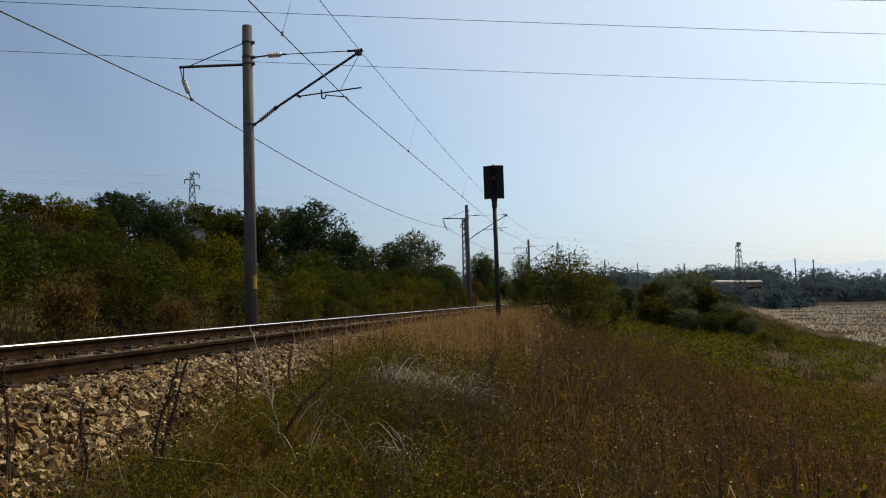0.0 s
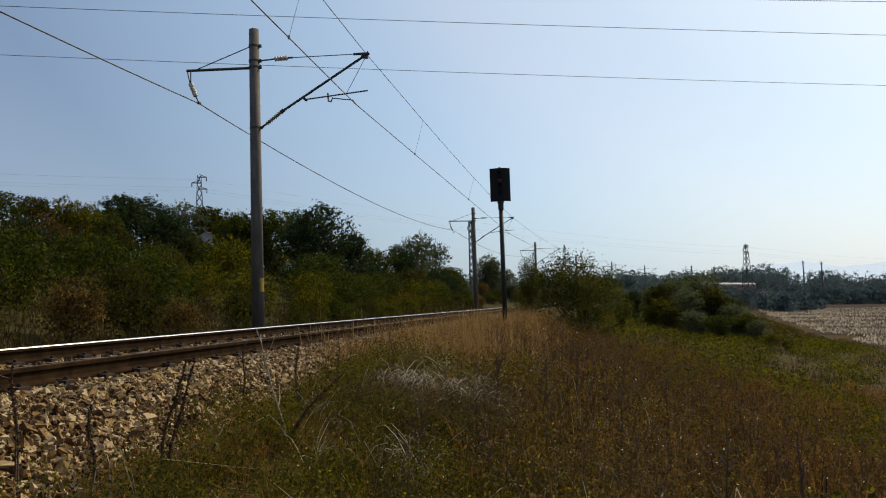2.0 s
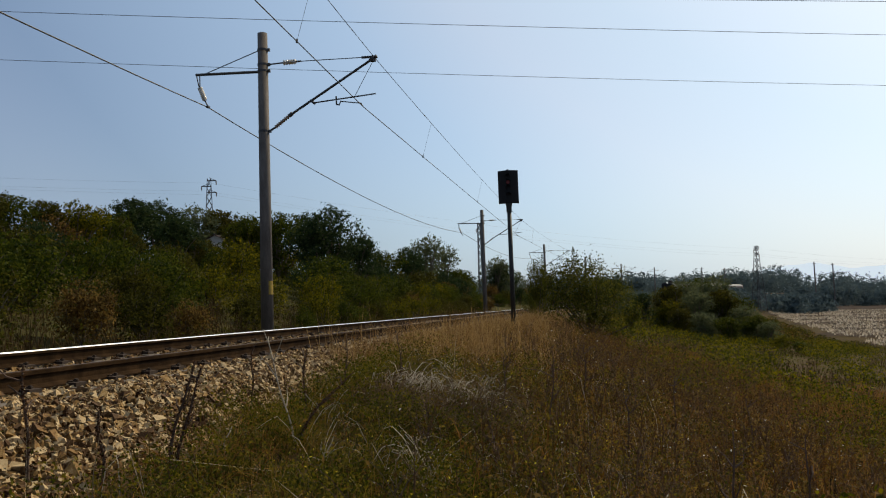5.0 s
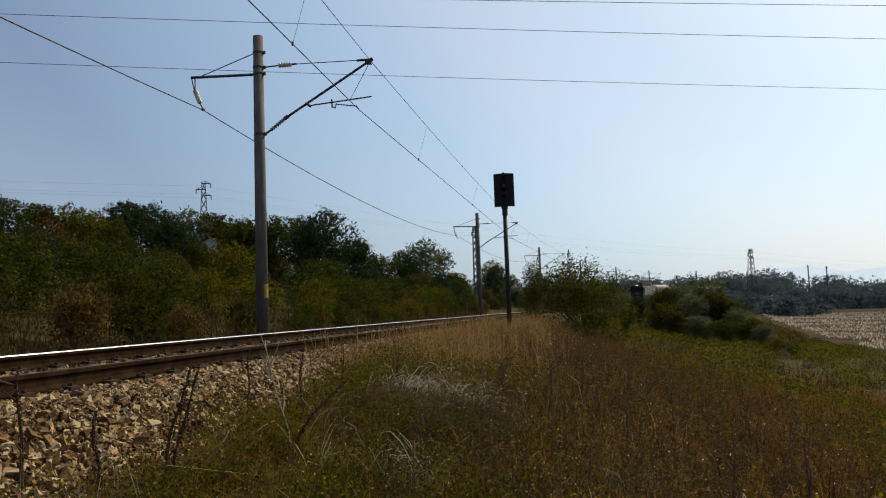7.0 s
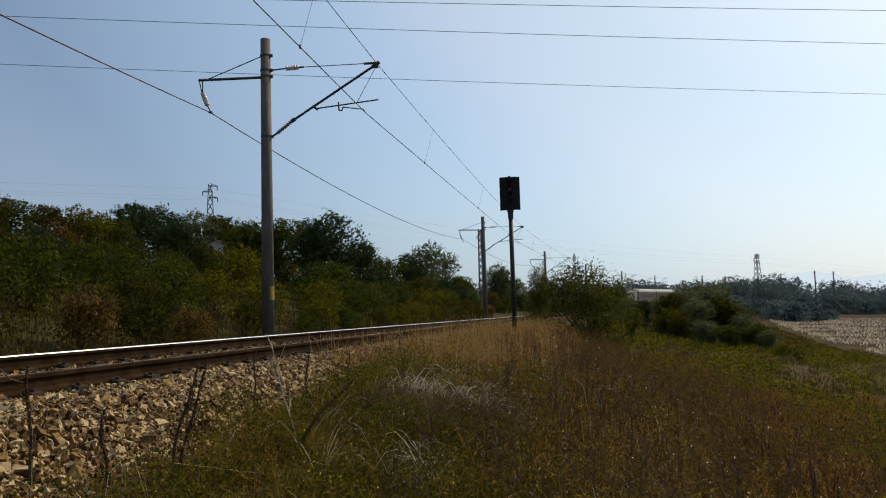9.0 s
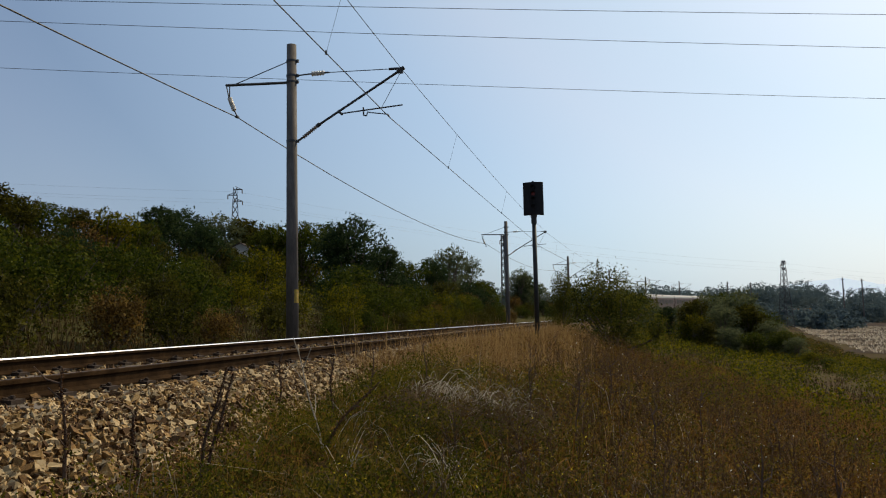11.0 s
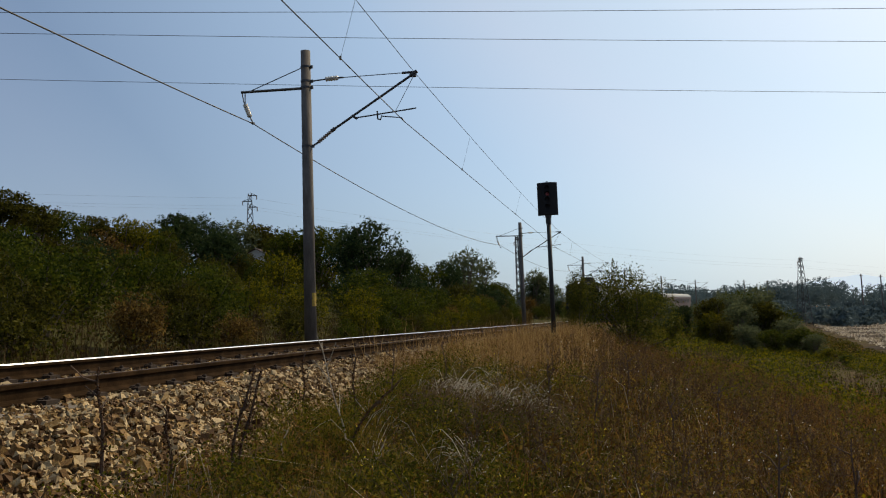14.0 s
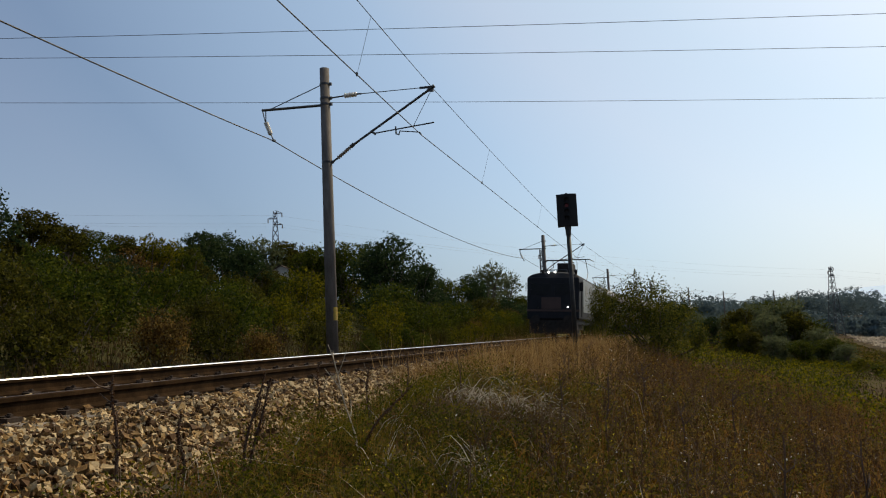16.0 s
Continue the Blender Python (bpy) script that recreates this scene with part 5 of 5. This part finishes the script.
def body_shell(name, parent, length, half, floor, eaves, crown, mat, roof_mat, roof_label):
    """A rounded car body along +y and its curved roof."""
    bm = bmesh.new()
    box(bm, -half, half, 0, length, floor, eaves, 0.10)
    shell = part(name, bm, mat, parent)
    n = 14
    V, F = [], []
    for y in (0.12, 0.5, length - 0.5, length - 0.12):
        low = 0.12 if y in (0.12, length - 0.12) else 0.0
        for i in range(n + 1):
            a = math.pi * i / n
            V.append((-math.cos(a) * (half - 0.03), y, eaves - 0.06 + max(0.0, (crown - eaves + 0.06 - low)) * math.sin(a) ** 0.7))
    for k in range(3):
        for i in range(n):
            q = k * (n + 1) + i
            F.append((q, q + 1, q + n + 2, q + n + 1))
    F.append(tuple(range(n, -1, -1)))
    F.append(tuple(range(3 * (n + 1), 4 * (n + 1))))
    put("roof", V, F, roof_mat, parent, smooth=True, label=roof_label)
    return shell


def bogie(parent, y, base):
    bm = bmesh.new()
    for x in (-1.0, 1.0):
        box(bm, x - 0.08, x + 0.08, y - base / 2 - 0.6, y + base / 2 + 0.6, 0.45, 0.85, 0.03)
    box(bm, -1.0, 1.0, y - 0.3, y + 0.3, 0.5, 0.85, 0.03)
    frame_ob = part("bogie", bm, M_UNDER, parent)
    for dy in (-base / 2, base / 2):
        bm = bmesh.new()
        for x in (-0.75, 0.75):
            rod(bm, (x - 0.06, y + dy, 0.5), (x + 0.06, y + dy, 0.5), 0.5, seg=24)
            rod(bm, (x - 0.09 * (1 if x > 0 else -1) - 0.02, y + dy, 0.5), (x - 0.09 * (1 if x > 0 else -1) + 0.02, y + dy, 0.5), 0.53, seg=24)
        rod(bm, (-0.75, y + dy, 0.5), (0.75, y + dy, 0.5), 0.08, seg=10)
        part("wheelset", bm, M_UNDER, frame_ob)


def pantograph(parent, y, raised):
    z = 3.95
    bm = bmesh.new()
    for x in (-0.6, 0.6):
        rod(bm, (x, y - 0.9, z), (x, y + 0.9, z), 0.035, seg=6)
        for dy in (-0.8, 0.8):
            rod(bm, (x, y + dy, z - 0.35), (x, y + dy, z), 0.06, seg=8)
    for dy in (-0.8, 0.8):
        rod(bm, (-0.6, y + dy, z), (0.6, y + dy, z), 0.03, seg=6)
    base = part("pantograph", bm, M_DARK, parent, "dark steel pantograph frame")
    top = z + (1.72 if raised else 0.62)
    bm = bmesh.new()
    for x in (-0.45, 0.45):
        rod(bm, (x, y - 0.7, z), (x * 0.9, y + 0.9, z + (top - z) * 0.45), 0.028, seg=6)
        rod(bm, (x * 0.9, y + 0.9, z + (top - z) * 0.45), (x * 0.7, y - 0.1, top), 0.022, seg=6)
    part("arm", bm, M_DARK, base)
    bm = bmesh.new()
    for dy in (-0.25, 0.05):
        rod(bm, (-0.62, y + dy, top), (0.62, y + dy, top), 0.03, seg=6)
        for sgn in (-1, 1):
            rod(bm, (sgn * 0.62, y + dy, top), (sgn * 0.95, y + dy, top - 0.16), 0.025, seg=6)
    part("collector_head", bm, M_DARK, base)


def build_loco():
    t = new("locomotive")
    tagged(t, "dark electric locomotive with pale sides and lit headlamps", "locomotive", "train on the curve")
    body_shell("body", t, 18.4, 1.48, 1.05, 3.45, 3.78, M_LOCO, M_LOCO, "dark roof")
    for x in (-1.485, 1.485):
        bm = bmesh.new()
        box(bm, x - 0.012, x + 0.012, 2.0, 16.4, 1.5, 3.4, 0.004)
        side = part("side_panel", bm, M_LOCOSIDE, t, "dusty pale side panel")
        for y in np.arange(3.0, 15.5, 2.6):
            bm = bmesh.new()
            sx = x + (0.014 if x > 0 else -0.014)
            box(bm, sx - 0.01, sx + 0.01, y, y + 1.4, 2.5, 3.1, 0.004)
            part("side_grille", bm, M_ROOF, side)
        bm = bmesh.new()
        box(bm, x - 0.02, x + 0.02, 1.1, 1.75, 1.2, 3.25, 0.006)
        part("cab_door", bm, M_LOCO, t)
        bm = bmesh.new()
        rod(bm, (x + (0.05 if x > 0 else -0.05), 0.95, 1.2), (x + (0.05 if x > 0 else -0.05), 0.95, 2.6), 0.02, seg=6)
        part("hand_rail", bm, M_DARK, t)
        bm = bmesh.new()
        box(bm, x * 1.02 - 0.05, x * 1.02 + 0.05 + (0.12 if x > 0 else -0.12), 0.15, 0.25, 2.65, 3.15, 0.02)
        part("mirror", bm, M_BLACK, t)
    for x0, x1 in ((-1.25, -0.1), (0.1, 1.25)):
        bm = bmesh.new()
        box(bm, x0, x1, -0.014, 0.05, 2.45, 3.1, 0.01)
        part("windscreen", bm, M_PANE, t, "dark windscreen pane")
    bm = bmesh.new()
    box(bm, -0.65, 0.45, -0.016, 0.03, 1.65, 2.3, 0.006)
    part("front_panel", bm, M_PANEL, t, "faded red front panel")
    bm = bmesh.new()
    box(bm, -1.5, 1.5, -0.02, 0.03, 1.5, 1.62, 0.006)
    part("front_band", bm, M_PANEL, t, "faded red stripe")
    for x, z, on in ((-0.24, 3.72, 1), (0.12, 3.74, 1), (0.85, 1.76, 1), (-0.85, 1.76, 0)):
        part("headlamp", cone((x, -0.06, z), (x, 0.06, z), 0.055 if z > 3 else 0.045, seg=16), M_LAMP if on else M_LENS, t, "lit headlamp" if on else "")
    for x in (-0.9, 0.9):
        bm = cone((x, 0, 1.05), (x, -0.5, 1.05), 0.09, seg=12)
        rod(bm, (x, -0.5, 1.05), (x, -0.56, 1.05), 0.24, seg=20)
        part("buffer", bm, M_UNDER, t)
    bm = bmesh.new()
    box(bm, -1.35, 1.35, 0.05, 0.35, 0.25, 1.05, 0.04)
    part("pilot", bm, M_UNDER, t)
    bm = bmesh.new()
    box(bm, -1.3, 1.3, 0.4, 18.0, 0.75, 1.05, 0.03)
    part("underframe", bm, M_UNDER, t)
    bm = bmesh.new()
    box(bm, 0.05, 0.95, 1.4, 2.8, 3.7, 4.35, 0.05)
    part("roof_box", bm, M_UNDER, t)
    bm = bmesh.new()
    for y in np.arange(5.5, 15, 1.3):
        box(bm, -0.6, 0.6, y, y + 0.8, 3.7, 4.0, 0.04)
    part("roof_gear", bm, M_UNDER, t)
    for x in (-0.62, 1.05, 1.25):
        part("horn", cone((x, 0.5, 3.65), (x, 0.2, 3.82), 0.05, 0.09, 12), M_UNDER, t)
    pantograph(t, 2.2, False)
    pantograph(t, 14.6, True)
    bogie(t, 4.0, 3.2)
    bogie(t, 14.4, 3.2)
    return t


def build_coach(k):
    t = new("passenger_coach")
    tagged(t, "dusty maroon passenger coach with a pale grey roof", "railway coach", "train on the curve")
    L = 24.2
    body = body_shell("body", t, L, 1.44, 1.0, 3.35, 4.02, M_COACH, M_ROOF, "pale grey curved roof")
    for x in (-1.445, 1.445):
        for y in np.arange(2.4, 21.5, 1.95):
            bm = bmesh.new()
            box(bm, x - 0.012, x + 0.012, y, y + 1.2, 2.05, 2.95, 0.005)
            part("window", bm, M_PANE, t)
        for y in (0.6, L - 1.4):
            bm = bmesh.new()
            box(bm, x - 0.015, x + 0.015, y, y + 0.8, 1.05, 3.1, 0.006)
            part("door", bm, M_COACH, t)
    bm = bmesh.new()
    box(bm, -1.3, 1.3, 0.3, L - 0.3, 0.7, 1.0, 0.03)
    box(bm, -0.9, 0.9, 9, 15, 0.35, 0.72, 0.05)
    part("underframe", bm, M_UNDER, t)
    bogie(t, 3.4, 2.5)
    bogie(t, L - 3.4, 2.5)
    return t


TRAIN = [(build_loco(), 0.0, 18.4)]
for k in range(4):
    TRAIN.append((build_coach(k), 19.2 + k * 24.8, 24.2))


def build_insect():
    """A small dark fly: body, head and a pair of clear wings."""
    t = thing("flying_insect", "small dark flying insect in the air above the grass", "insect", "insects in the air")
    bm = bmesh.new()
    bmesh.ops.create_icosphere(bm, subdivisions=2, radius=0.0028, matrix=Matrix.Diagonal((1, 1.9, 1, 1)))
    part("body", bm, M_BLACK, t, smooth=True)
    bm = bmesh.new()
    bmesh.ops.create_icosphere(bm, subdivisions=1, radius=0.0018, matrix=Matrix.Translation((0, 0.0062, 0.0004)))
    part("head", bm, M_BLACK, t, smooth=True)
    for sgn in (-1, 1):
        bm = bmesh.new()
        rim = [bm.verts.new((sgn * (0.001 + 0.0075 * math.sin(math.pi * i / 10)), 0.003 - 0.009 * i / 10, 0.002 + 0.0015 * math.sin(math.pi * i / 10))) for i in range(11)]
        bm.faces.new(rim)
        bmesh.ops.solidify(bm, geom=bm.faces, thickness=0.0003)
        part("wing", bm, M_WING, t, "smoky insect wing")
    return t


M_WING = material("smoky insect wing", [(0.10, 0.10, 0.10), (0.16, 0.16, 0.15)], 40, 0.4, bump=0, leaf=0.5)
INSECTS = [(build_insect(), rows) for rows in INSECT_ROWS]


def on_rails(s, length):
    """The pose of a car whose front stands at s."""
    a, b = along(s + 3.0, 0, -CANT / 2), along(s + length - 3.0, 0, -CANT / 2)
    d = (b - a) / np.linalg.norm(b - a)
    p = a - d * 3.0
    return pose(*p, math.degrees(math.asin(d[2])), 0, -math.degrees(math.atan2(d[0], d[1]))) @ pose(0, 0, 0, 0, math.degrees(math.atan2(CANT, 1.507)), 0)


def motions():
    """The train comes down the curve at an even pace; insects dart across the view."""
    for car, offset, length in TRAIN:
        walk(car, [(t, on_rails(24.0 + 16.5 * (16.0 - t) + offset, length)) for t in np.arange(0, 16.01, 0.5)])
    for fly, rows in INSECTS:
        walk(fly, [(t, pose(x, y, z, 0, 0, turn)) for t, x, y, z, turn in rows])


motions()
